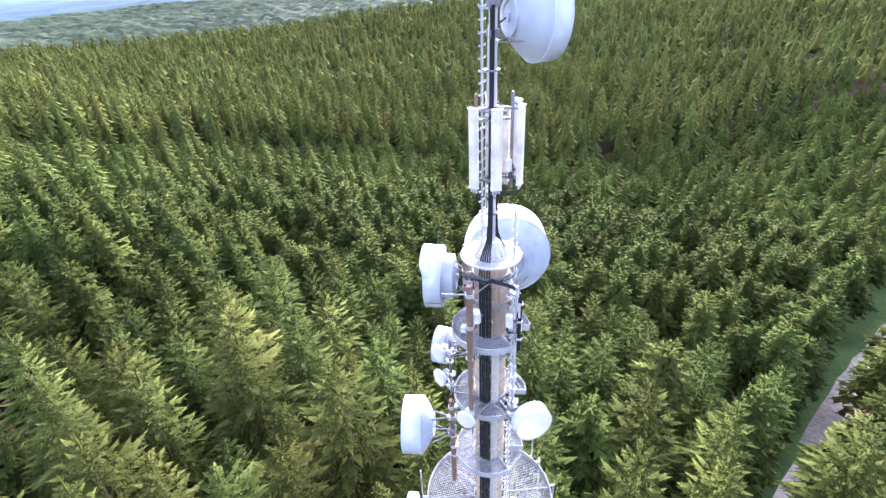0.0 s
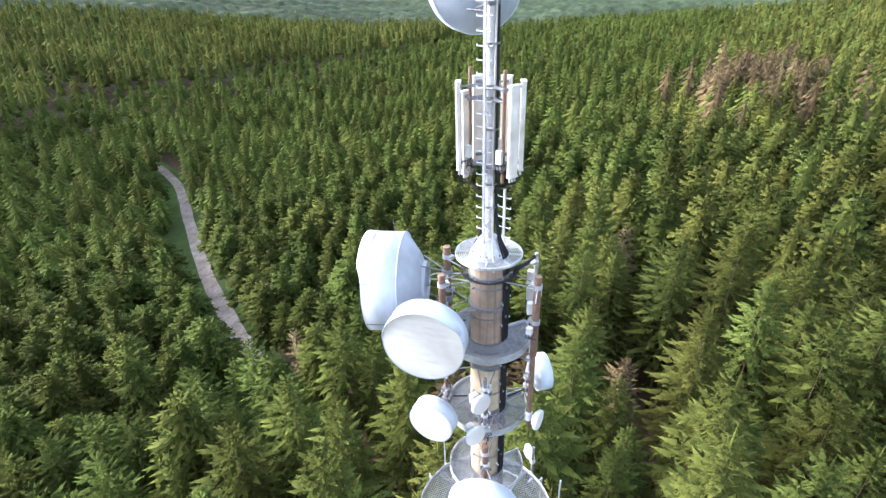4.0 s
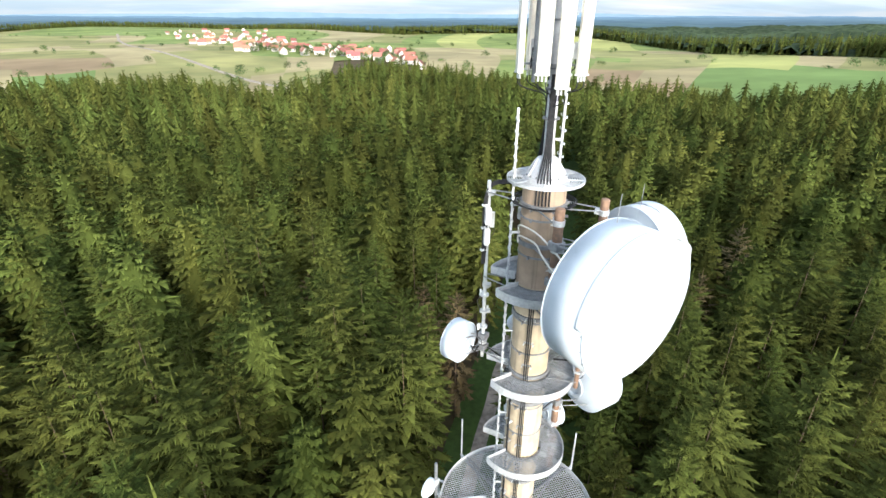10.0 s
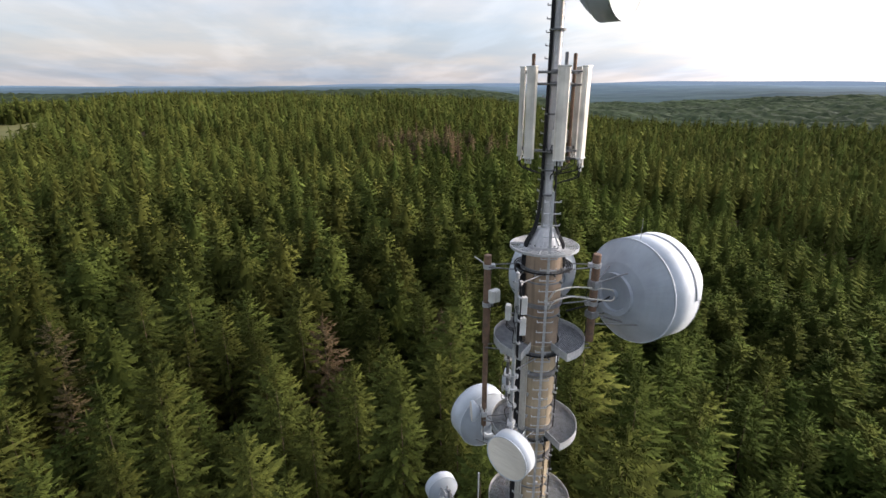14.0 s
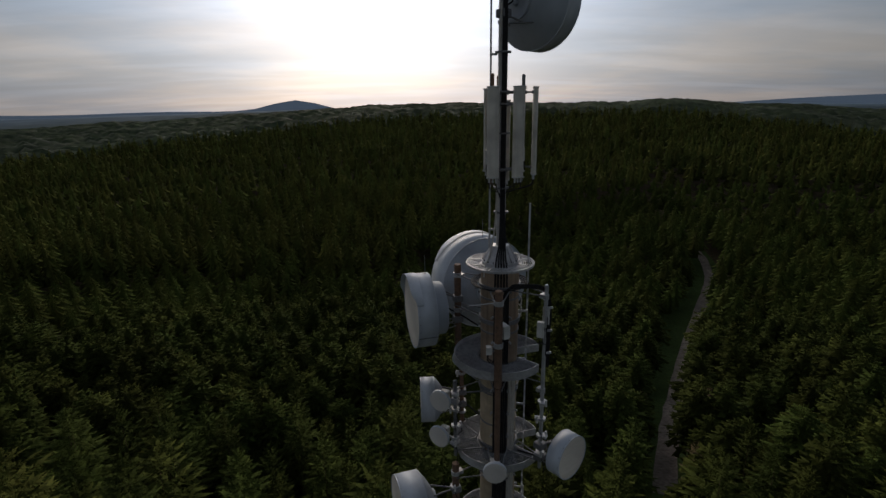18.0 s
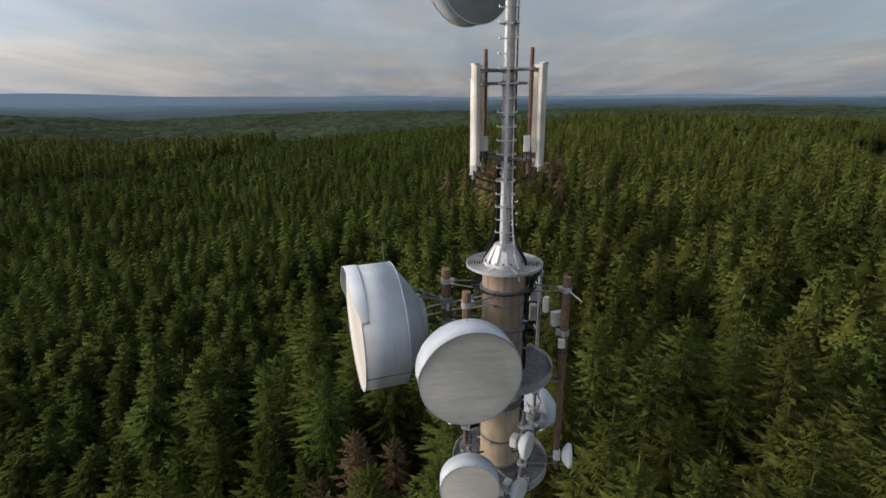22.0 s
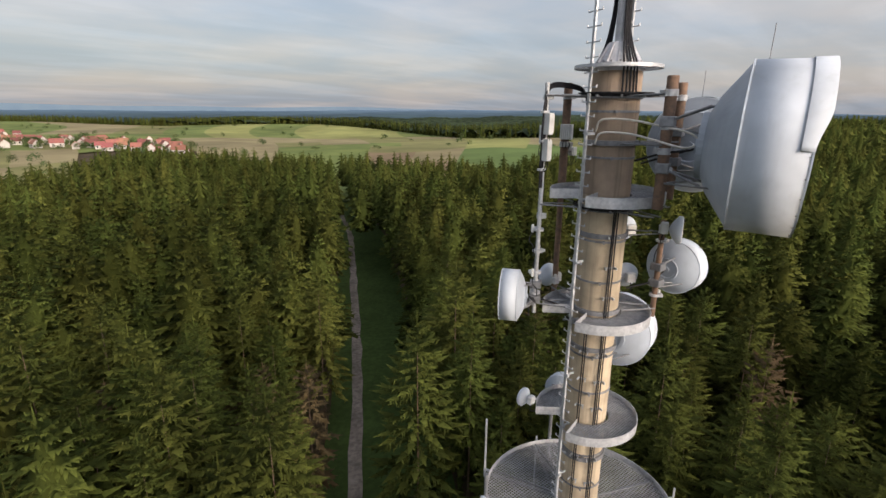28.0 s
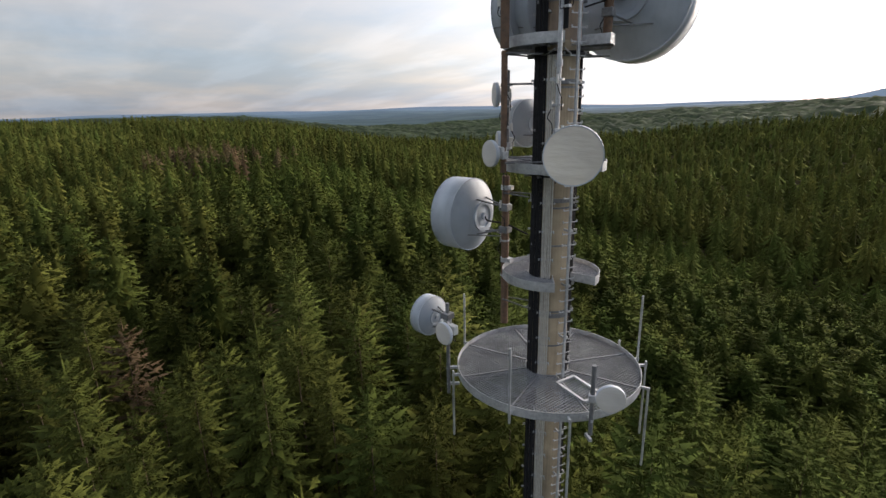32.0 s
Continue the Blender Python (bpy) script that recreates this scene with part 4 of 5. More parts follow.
    line = (np.abs(np.sin(r / 95 + 0.7 * np.sin(a / 3))) < 0.06) | (np.abs(np.sin(np.radians(a) * 21 + np.sin(r / 130))) < 0.045) | (rng.random(2600) < 0.03)
    ok = in_fields(x, y) & line
    x, y = x[ok], y[ok]
    # gardens between the houses
    k = 260
    f = rng.random(k)
    ga, gr = np.radians(-87 - 17 * f + rng.normal(0, 1.0, k)), 840 - 200 * f + rng.normal(0, 45, k)
    x, y = np.r_[x, gr * np.cos(ga)], np.r_[y, gr * np.sin(ga)]
    spots = np.c_[x, y, land(x, y), rng.uniform(4, 12, x.shape), rng.uniform(0.7, 1.7, x.shape), rng.uniform(0, 6, x.shape), np.zeros(x.shape)]
    many("field_trees", spots, leafy, M_LEAF_FAR, "hedges and lone round trees between the fields")


def far_canopy():
    """Tops of the woods far off, as one uneven sheet over the land."""
    rng = np.random.default_rng(2)
    az = np.radians(np.arange(0, 360, 0.6))
    rad = np.concatenate([np.arange(690, 1500, 8.0), np.geomspace(1505, 4700, 60)])
    A, R = np.meshgrid(az, rad)
    x, y = R * np.cos(A), R * np.sin(A)
    rough = np.where(R < 1450, 1.0, 0.12)
    z = land(x, y) + 19 + rng.uniform(-4.0, 5.0, x.shape) * rough + 3 * np.sin(x / 37) * np.sin(y / 43)
    z = z - np.where(in_fields(x, y, 60.0), 9.0, 0.0) - 14 * np.clip((760 - R) / 70, 0, 1)
    field_here = in_fields(x, y, -6.0)
    n, m = len(az), len(rad)
    i, j = np.meshgrid(np.arange(n), np.arange(m - 1))
    q = np.stack([j * n + i, j * n + (i + 1) % n, (j + 1) * n + (i + 1) % n, (j + 1) * n + i], -1).reshape(-1, 4)
    f = field_here.ravel()
    z = np.where(field_here, land(x, y) - 2, z)
    keep = ~f[q].any(1)
    q = q[keep]
    verts = np.c_[x.ravel(), y.ravel(), z.ravel()]
    tris = np.vstack([q[:, [0, 2, 1]], q[:, [0, 3, 2]]])
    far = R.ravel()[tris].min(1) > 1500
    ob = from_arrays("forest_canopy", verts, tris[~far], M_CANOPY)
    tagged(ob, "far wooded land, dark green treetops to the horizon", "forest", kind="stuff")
    # past 1500 m the sheet glows blue in place of haze
    tagged(from_arrays("backdrop", verts, tris[far], M_FAR_LAND_HAZE), "blue-green wooded country towards the horizon, haze painted on as glow", "hills", kind="structure")


def distant_hills():
    bm = bmesh.new()
    rows = []
    for k in range(181):
        a = radians(k * 2)
        deg = k * 2
        h = 58 + 10 * math.sin(a * 3 + 0.6) + 6 * math.sin(a * 11) + 4 * math.sin(a * 23)
        # a lone rounded hill beyond the ridge, and a long shoulder
        h += 90 * math.exp(-((deg - 100) / 3.4) ** 2) + 45 * math.exp(-((deg - 38) / 16.0) ** 2)
        c, s = math.cos(a) * 4850, math.sin(a) * 4850
        rows.append((bm.verts.new((c, s, -40)), bm.verts.new((c * 0.995, s * 0.995, h))))
    for a, b in zip(rows, rows[1:]):
        quad(bm, a[0], b[0], b[1], a[1])
    ob = part("backdrop", bm, M_HILL_HAZE)
    tagged(ob, "blue-green wooded hills on the horizon, haze painted on as glow", "hills", kind="structure")


taken_spots = near_forest()
far_forest(taken_spots)
far_canopy()
distant_hills()


# ---------------------------------------------------------------- village
def house(w, d, h, roof_h, label):
    ob = thing("house", label, "house", group="village houses")
    bm = bmesh.new()
    box(bm, (0, 0, h / 2), (w, d, h))
    for s in (-1, 1):
        a = [bm.verts.new((s * w / 2, -d / 2, h)), bm.verts.new((s * w / 2, d / 2, h)), bm.verts.new((s * w / 2, 0, h + roof_h))]
        bm.faces.new(a)
    part("wall", bm, M_WALL, ob)
    for s in (-1, 1):
        bm = bmesh.new()
        o = 0.5
        e = [(-w / 2 - o, s * (d / 2 + o), h - roof_h * o / (d / 2)), (w / 2 + o, s * (d / 2 + o), h - roof_h * o / (d / 2)), (w / 2 + o, 0, h + roof_h), (-w / 2 - o, 0, h + roof_h)]
        lo = [bm.verts.new(p) for p in e]
        hi = [bm.verts.new((p[0], p[1], p[2] + 0.3)) for p in e]
        bm.faces.new(lo), bm.faces.new(hi)
        for k in range(4):
            quad(bm, lo[k], lo[(k + 1) % 4], hi[(k + 1) % 4], hi[k])
        part("roof", bm, M_ROOF, ob)
    for s in (-1, 1):
        for k in (-1, 1):
            bm = bmesh.new()
            box(bm, (k * w / 4, s * (d / 2 + 0.02), h * 0.55), (1.6, 0.1, 1.6))
            part("window", bm, M_PANE, ob)
    return ob


def village():
    rng = random.Random(4)
    kinds = [house(10, 8, 4.5, 4.0, "village house with pale walls and a red roof"), house(13, 8.5, 5.0, 4.2, "long village house with a red clay roof"), house(9, 7, 4.5, 3.6, "small pale village house with a red gable roof")]
    first = [True] * 3
    put = []
    tries = 0
    while len(put) < 130 and tries < 6000:
        tries += 1
        if len(put) < 62:
            f = rng.random()
            a, r = -86.5 - 17 * f + rng.gauss(0, 0.7), 850 - 215 * f + rng.gauss(0, 38)
        else:
            a, r = rng.uniform(-90.5, -81), rng.uniform(1020, 1750)
            a += (1400 - r) * -0.004
        p = polar(r, a)
        if any((p - q).length < 19 for q in put):
            continue
        put.append(p)
        k = rng.randrange(3)
        m = pose(p.x, p.y, float(land(p.x, p.y)) + 1.2, 0, 0, rng.choice((0, 90)) + rng.uniform(-15, 15) + a)
        if first[k]:
            kinds[k].matrix_basis = m
            first[k] = False
        else:
            copy_thing(kinds[k], m)


def barn():
    p = polar(545, -49.5)
    ob = thing("barn", "long low barn with a white sheet roof at the wood's edge", "barn", pose(p.x, p.y, float(land(p.x, p.y)) + 1.2, 0, 0, 38))
    bm = bmesh.new()
    box(bm, (0, 0, 2), (17, 9, 4))
    part("wall", bm, M_WALL, ob)
    for s in (-1, 1):
        bm = bmesh.new()
        e = [(-9, s * 5, 3.8), (9, s * 5, 3.8), (9, 0, 6.4), (-9, 0, 6.4)]
        lo, hi = [bm.verts.new(q) for q in e], [bm.verts.new((q[0], q[1], q[2] + 0.3)) for q in e]
        bm.faces.new(lo), bm.faces.new(hi)
        for k in range(4):
            quad(bm, lo[k], lo[(k + 1) % 4], hi[(k + 1) % 4], hi[k])
        part("roof", bm, M_SHEET, ob)


village()
barn()


# ---------------------------------------------------------------- tower
Z_TOP, Z_P = 55.0, (52.4, 49.71, 47.0, 44.38)
TUBE_R = 0.49
LADDER_AT = polar(0.712, -14.8)


def radio_tower():
    ob = thing("radio_tower", "tall round beige tower shaft with bolted bands", "tower", pose(0, 0, 6))
    cuts = [0, 8, 16, 24, 31, Z_P[3] - 6, Z_P[2] - 6, Z_P[1] - 6, Z_P[0] - 6, Z_TOP - 0.1 - 6]
    for k, (a, b) in enumerate(zip(cuts, cuts[1:])):
        bm = bmesh.new()
        lathe(bm, [(0.02, a), (TUBE_R, a), (TUBE_R, b - 0.03), (TUBE_R - 0.012, b - 0.03), (TUBE_R - 0.012, b), (0.02, b)], 40)
        part("shaft_section", bm, M_TUBE_TOP if k == len(cuts) - 2 else M_TUBE, ob, smooth=False)
    for z in [c + f for c in cuts[4:9] for f in (0.80, 1.72)] + [Z_TOP - 6 - 0.55]:
        bm = bmesh.new()
        solid_ring(bm, TUBE_R, TUBE_R + 0.018, z - 0.022, z + 0.022, 40)
        for a in (35, 150, 255):
            box(bm, polar(TUBE_R + 0.045, a, z), (0.09, 0.04, 0.06), a)
            rod(bm, polar(TUBE_R + 0.06, a - 3, z), polar(TUBE_R + 0.06, a + 3, z), 0.012, 6)
        part("clamp_band", bm, M_GALV_DARK, ob)
    # flange and cone that carry the mast
    bm = bmesh.new()
    lathe(bm, [(0.05, 48.90), (0.51, 48.90), (0.51, 48.97), (0.47, 48.97), (0.47, 49.06), (0.42, 49.06), (0.22, 49.45), (0.14, 49.47), (0.05, 49.47)], 40)
    cone = part("mast_cone", bm, M_MAST, ob, "pale grey bolted cone with ribs")
    for k in range(12):
        bm = bmesh.new()
        a = 30 * k
        p, q, r = polar(0.462, a, 49.07), polar(0.24, a, 49.44), polar(0.18, a, 49.07)
        n = polar(0.010, a + 90)
        vs = [bm.verts.new(v + s) for s in (n, -n) for v in (p, q, r)]
        bm.faces.new(vs[:3]), bm.faces.new(vs[3:][::-1])
        for i in range(3):
            quad(bm, vs[i], vs[(i + 1) % 3], vs[3 + (i + 1) % 3], vs[3 + i])
        part("cone_rib", bm, M_MAST, cone)
    bm = bmesh.new()
    for k in range(16):
        rod(bm, polar(0.435, 22.5 * k + 11, 49.05), polar(0.435, 22.5 * k + 11, 49.10), 0.022, 6)
    tagged(part("flange_bolts", bm, M_GALV_DARK, cone), kind="stuff")
    bm = bmesh.new()
    lathe(bm, [(0.01, 49.4), (0.115, 49.4), (0.115, 51.0), (0.145, 51.0), (0.145, 51.06), (0.110, 51.06), (0.110, 54.6), (0.130, 54.6), (0.130, 54.66), (0.100, 54.66), (0.100, 58.4), (0.01, 58.4)], 24)
    part("mast", bm, M_MAST, ob, "slim light grey steel mast", smooth=False)
    return ob


def top_ring():
    ob = thing("ring_grating", "round grey grating of concentric rings below the mast", "platform", pose(0, 0, Z_TOP))
    for k, r in enumerate((0.54, 0.595, 0.65, 0.705, 0.76, 0.81)):
        bm = bmesh.new()
        solid_ring(bm, r - 0.006, r + 0.006, -0.035, 0.0, 48)
        part("ring_bar", bm, M_GALV, ob)
    bm = bmesh.new()
    solid_ring(bm, 0.845, 0.865, -0.05, 0.015, 56)
    part("rim", bm, M_GALV, ob)
    for k in range(8):
        bm = bmesh.new()
        box(bm, polar(0.66, 45 * k + 12, -0.02), (0.40, 0.02, 0.045), 45 * k + 12)
        part("spoke", bm, M_GALV, ob)


def clip_bars(bm, r0, r1, a0, a1, step, height, z):
    """Crossed flat bars cut to a ring segment."""
    lo, hi = a0, a1

    def inside(x, y):
        r, a = math.hypot(x, y), math.degrees(math.atan2(y, x))
        while a < lo:
            a += 360
        return r0 < r < r1 and a <= hi

    n = int(r1 / step) + 1
    fine = 0.035
    m = int(2 * r1 / fine)
    for across in (0, 1):
        for i in range(-n, n + 1):
            c, start = i * step, None
            for j in range(m + 2):
                t = -r1 + j * fine
                x, y = (t, c) if across else (c, t)
                ok = j <= m and inside(x, y)
                if ok and start is None:
                    start = t
                if not ok and start is not None:
                    if t - start > 0.06:
                        mid, ln = (t + start - fine) / 2, t - start
                        box(bm, (mid, c, z) if across else (c, mid, z), (ln, 0.006, height) if across else (0.006, ln, height))
                    start = None


def platform(z, r_out, a0, a1, step, name, label):
    ob = thing(name, label, "platform", pose(0, 0, z), group="platforms on the tower")
    bm = bmesh.new()
    clip_bars(bm, 0.56, r_out - 0.02, a0, a1, step, 0.03, -0.02)
    part("grating", bm, M_GRATE, ob, "steel grating of crossed bars")
    bm = bmesh.new()
    solid_ring(bm, r_out - 0.012, r_out, -0.12, 0.10, 56, a0, a1)
    part("rim", bm, M_GALV, ob, "pale galvanised edge plate")
    bm = bmesh.new()
    solid_ring(bm, 0.54, 0.575, -0.10, 0.0, 40, a0, a1)
    part("inner_ring", bm, M_GALV_DARK, ob)
    for k in range(8 if r_out > 2 else 0):
        bm = bmesh.new()
        a = 45 * k + 20
        box(bm, polar((0.56 + r_out) / 2, a, 0.0), (r_out - 0.60, 0.035, 0.024), a)
        part("seam_bar", bm, M_GALV_DARK, ob)
    if a1 - a0 < 355:
        for a in (a0, a1):
            bm = bmesh.new()
            box(bm, polar((0.55 + r_out) / 2, a, -0.01), (r_out - 0.55, 0.014, 0.21), a)
            part("end_plate", bm, M_GALV, ob)
    k = 8 if r_out > 2 else 5
    for i in range(k):
        a = a0 + (a1 - a0) * (i + 0.5) / k
        bm = bmesh.new()
        box(bm, polar((TUBE_R - 0.02 + r_out) / 2, a, -0.075), (r_out - TUBE_R + 0.01, 0.05, 0.07), a)
        if r_out > 2:
            rod(bm, polar(TUBE_R - 0.01, a, -1.0), polar(r_out - 0.5, a, -0.10), 0.028, 8)
        part("bracket", bm, M_GALV_DARK, ob)
    return ob


def ladder(name, label, at, face, z0, z1, standoff):
    """One upright rail with a rung to either side, ends turned up."""
    ob = thing(name, label, "ladder", pose(at.x, at.y, z0, 0, 0, face))
    h = z1 - z0
    bm = bmesh.new()
    box(bm, (0, 0, h / 2), (0.045, 0.06, h))
    part("rail", bm, M_GALV, ob)
    rung = None
    for k in range(int(h / 0.28)):
        z = 0.14 + 0.28 * k
        if rung is None:
            bm = bmesh.new()
            rod(bm, (0, -0.19, 0), (0, 0.19, 0), 0.014, 6)
            rod(bm, (0, -0.19, -0.005), (0, -0.19, 0.045), 0.014, 6)
            rod(bm, (0, 0.19, -0.005), (0, 0.19, 0.045), 0.014, 6)
            rung = part("rung", bm, M_GALV, ob)
            rung.location = (0, 0, z)
        else:
            o = rung.copy()
            scene.collection.objects.link(o)
            o.location = (0, 0, z)
    z = 0.5
    while z < h:
        if z0 + z < Z_TOP - 0.1 or name == "mast_ladder":
            bm = bmesh.new()
            box(bm, (-standoff / 2, 0, z), (standoff, 0.03, 0.05))
            box(bm, (0.0, 0.055, z), (0.05, 0.06, 0.055))
            part("standoff", bm, M_GALV, ob)
        z += 1.37
    return ob


radio_tower()
top_ring()
for z in Z_P[:3]:
    platform(z, 1.20, 12, 315, 0.055, "ring_platform", "narrow grey grating platform round the tower shaft")
platform(Z_P[3], 2.38, -180, 180, 0.075, "round_platform", "wide round grey grating platform on the tower")
ladder("tower_ladder", "single-rail galvanised ladder up the tower shaft", LADDER_AT, -16, 34.0, 56.52, 0.23)
ladder("mast_ladder", "single-rail galvanised ladder up the slim mast", Vector((-0.27, 0.06, 0)), 168, 55.35, 63.6, 0.15)


# ---------------------------------------------------------------- posts and collars
def post(name, label, x, y, z0, z1, r, mat, caps=True):
    ob = thing(name, label, "pipe", pose(x, y, z0))
    bm = bmesh.new()
    h = z1 - z0
    lathe(bm, [(0.005, 0), (r, 0), (r, h - 0.02), (r - 0.012, h), (0.005, h)], 20)
    part("pipe", bm, mat, ob, smooth=False)
    if caps:
        for zz in (h - 0.30, min(h * 0.45, h - 0.9)):
            bm = bmesh.new()
            solid_ring(bm, r - 0.002, r + 0.02, zz - 0.06, zz + 0.06, 20)
            a = math.degrees(math.atan2(-y, -x))
            box(bm, polar(r + 0.05, a, zz), (0.09, 0.16, 0.10), a)
            for s in (-0.05, 0.05):
                rod(bm, polar(r + 0.02, a + 90, zz + s), polar(r + 0.06, a + 90, zz + s), 0.012, 6)
            part("clamp", bm, M_GALV, ob)
    return ob


POST = {"A": (0.341, 1.316), "B": (-0.979, 0.924), "C": (-0.316, -1.38), "G": (0.909, -1.053), "B2": (-0.89, 0.93), "D": (-1.25, -0.36), "C2": (-0.316, -1.38), "G2": (0.909, -1.053), "S": (-1.24, -0.34)}
post("mounting_pipe", "thick rust-brown mounting pipe beside the tower", *POST["A"], 52.30, 54.76, 0.105, M_RUST)
post("mounting_pipe", "thick rust-brown mounting pipe beside the tower", *POST["B"], 52.30, 54.70, 0.095, M_RUST)
post("mounting_pipe", "thick rust-brown mounting pipe beside the tower", *POST["C"], 52.25, 54.74, 0.095, M_RUST)
post("mounting_pipe", "slim grey mounting pipe with cables beside the tower", *POST["G"], 49.55, 54.70, 0.048, M_GALV)
post("mounting_pipe", "dark mounting pipe above the second platform", *POST["B2"], 49.60, 51.85, 0.06, M_RUST, False)
post("mounting_pipe", "dark mounting pipe above the second platform", *POST["C2"], 49.60, 52.20, 0.07, M_RUST, False)
post("mounting_pipe", "slim dark mounting pipe with small dishes", POST["S"][0], POST["S"][1], 49.60, 51.9, 0.05, M_GALV_DARK, False)
post("mounting_pipe", "rust-brown mounting pipe beside the third platform", *POST["D"], 45.3, 49.35, 0.10, M_RUST)


def collar(z, r, label, arms, loops=0):
    """A clamped ring with arms to the pipes."""
    ob = thing("collar", label, "bracket", pose(0, 0, z))
    bm = bmesh.new()
    solid_ring(bm, TUBE_R + 0.002, TUBE_R + 0.05, -0.05, 0.05, 40)
    part("band", bm, M_GALV_DARK, ob)
    for k in range(loops):
        bm = bmesh.new()
        solid_ring(bm, r + 0.045 * k - 0.012, r + 0.045 * k + 0.012, -0.012 + 0.02 * k, 0.012 + 0.02 * k, 40)
        part("cable_loop", bm, M_CABLE, ob)
    for k in range(9 if loops else 0):
        bm = bmesh.new()
        box(bm, polar(TUBE_R + 0.12, 40 * k, 0.0), (0.24, 0.03, 0.045), 40 * k)
        part("cable_support", bm, M_GALV_DARK, ob)
    for x, y in arms:
        a = math.degrees(math.atan2(y, x))
        reach = math.hypot(x, y)
        for s in (-0.16, 0.16):
            bm = bmesh.new()
            n = polar(s, a + 90)
            rod(bm, polar(TUBE_R + 0.02, a, 0) + n * 1.6, polar(reach + 0.02, a, 0.02) + n * 0.55, 0.018, 8)
            part("arm", bm, M_GALV_DARK, ob)


arms = [POST[k] for k in ("A", "B", "C", "G")]
collar(54.42, 0.60, "dark ring of cable loops with arms to the pipes", arms, 4)
collar(53.50, 0.56, "clamped band with steel arms to the mounting pipes", [POST["A"], POST["B"]])
collar(52.12, 0.58, "dark cable ring below the upper platform", arms, 3)
collar(49.80, 0.58, "clamped band with arms to the lower pipes", [POST[k] for k in ("B2", "C2", "S", "G2")])
collar(49.46, 0.58, "dark cable ring below the second platform", [], 2)
collar(51.55, 0.55, "clamped band with arms to the lower pipes", [POST["B2"], POST["S"]])
collar(48.9, 0.56, "clamped band with arms to a brown pipe", [POST["D"]])
collar(46.0, 0.56, "clamped band with arms to a brown pipe", [POST["D"]])


# ---------------------------------------------------------------- dishes
def dish(label, face, deg, dia, depth, shroud, mount, radome=M_RADOME, visor=False, mark=False, tilt=0.0, group="dishes on the tower", back="bowl"):
    """A drum dish: face centre, bearing, diameter, total depth, drum depth and the pipe that carries it."""
    ob = thing("dish_antenna", label, "dish antenna", Matrix.Translation(face) @ pose(0, 0, 0, 0, tilt, deg), group=group)
    R = dia / 2
    inv = ob.matrix_basis.inverted()
    seg = 56 if dia > 1.5 else 40
    hub_r = 0.36 * R
    prof = [(R, -shroud)]
    for k in range(1, 9):
        r = R + (hub_r - R) * k / 8
        prof.append((r, -shroud - (depth - shroud) * 0.86 * (1 - ((r - hub_r * 0.4) / (R - hub_r * 0.4)) ** 2) ** 1.0))
    if back == "cone":
        prof = [(R, -shroud), (0.97 * R, -shroud - 0.02), (0.60 * R, -shroud - (depth - shroud) * 0.62), (0.585 * R, -shroud - (depth - shroud) * 0.64), (hub_r, -shroud - (depth - shroud) * 0.86)]
    if back == "step":
        prof = [(R, -shroud), (0.76 * R, -shroud - 0.03), (0.745 * R, -shroud - 0.05), (0.72 * R, -depth * 0.88), (0.70 * R, -depth * 0.90), (hub_r, -depth * 0.93)]
    bm = bmesh.new()
    lathe(bm, prof, seg, axis="X")
    part("reflector_back", bm, M_DISH_BACK, ob, smooth=back == "bowl")
    bm = bmesh.new()
    lathe(bm, [(R - 0.01, 0.0), (R + 0.006, 0.0), (R + 0.006, -shroud), (R - 0.01, -shroud)], seg, axis="X")
    drum = part("drum", bm, M_DISH, ob, "white painted metal drum", smooth=True)
    bm = bmesh.new()
    bulge = 0.03 * R
    lathe(bm, [(0.001, bulge), (R * 0.35, bulge * 0.9), (R * 0.7, bulge * 0.55), (R * 0.93, bulge * 0.15), (R, -0.002)], seg, axis="X")
    part("radome", bm, radome, ob, "flat pale cover stretched over the dish", smooth=True)
    for x in ((0.0, -shroud) if dia > 0.9 else (0.0,)):
        bm = bmesh.new()
        w = 0.008 + 0.003 * R
        lathe(bm, [(R - 0.01, x - w), (R + w, x - w), (R + w, x + w), (R - 0.01, x + w)], seg, axis="X")
        part("rim", bm, M_DISH, drum)
    bm = bmesh.new()
    xb = prof[-1][1]
    lathe(bm, [(hub_r, xb + 0.02), (hub_r + 0.05 * R, xb + 0.03), (hub_r + 0.05 * R, xb - 0.05 * R), (hub_r - 0.04 * R, xb - 0.05 * R), (hub_r - 0.06 * R, xb + 0.0), (0.10 * R, xb - 0.02), (0.10 * R, xb - 0.10 * R), (0.001, xb - 0.10 * R)], 32, axis="X")
    part("hub", bm, M_DISH_BACK, ob, smooth=False)
    bm = bmesh.new()
    for k in range(28 if dia > 1.5 else 14):
        t = 2 * math.pi * k / (28 if dia > 1.5 else 14)
        rod(bm, (-0.03, (R + 0.004) * math.cos(t), (R + 0.004) * math.sin(t)), (-0.03, (R + 0.016) * math.cos(t), (R + 0.016) * math.sin(t)), 0.010, 6)
    tagged(part("rivets", bm, M_GALV_DARK, drum), kind="stuff")
    if visor:
        bm = bmesh.new()
        prof2 = [(R + 0.026, -0.16), (R + 0.028, 0.10), (R + 0.014, 0.10), (R + 0.012, -0.16)]
        cols = lathe(bm, prof2, 48, 0, 150, axis="X")
        for c in (cols[0], cols[-1]):
            bm.faces.new(c)
        # the lip's ends are drawn back to the rim in a soft curve
        for i, c in enumerate(cols):
            q = min(1.0, min(i, 48 - i) / 8)
            for v in c[1:3]:
                v.co.x = 0.012 + 0.12 * q * q * (3 - 2 * q)
        v = part("visor", bm, M_DISH, ob, "curved lip along the drum's upper rim", smooth=True)
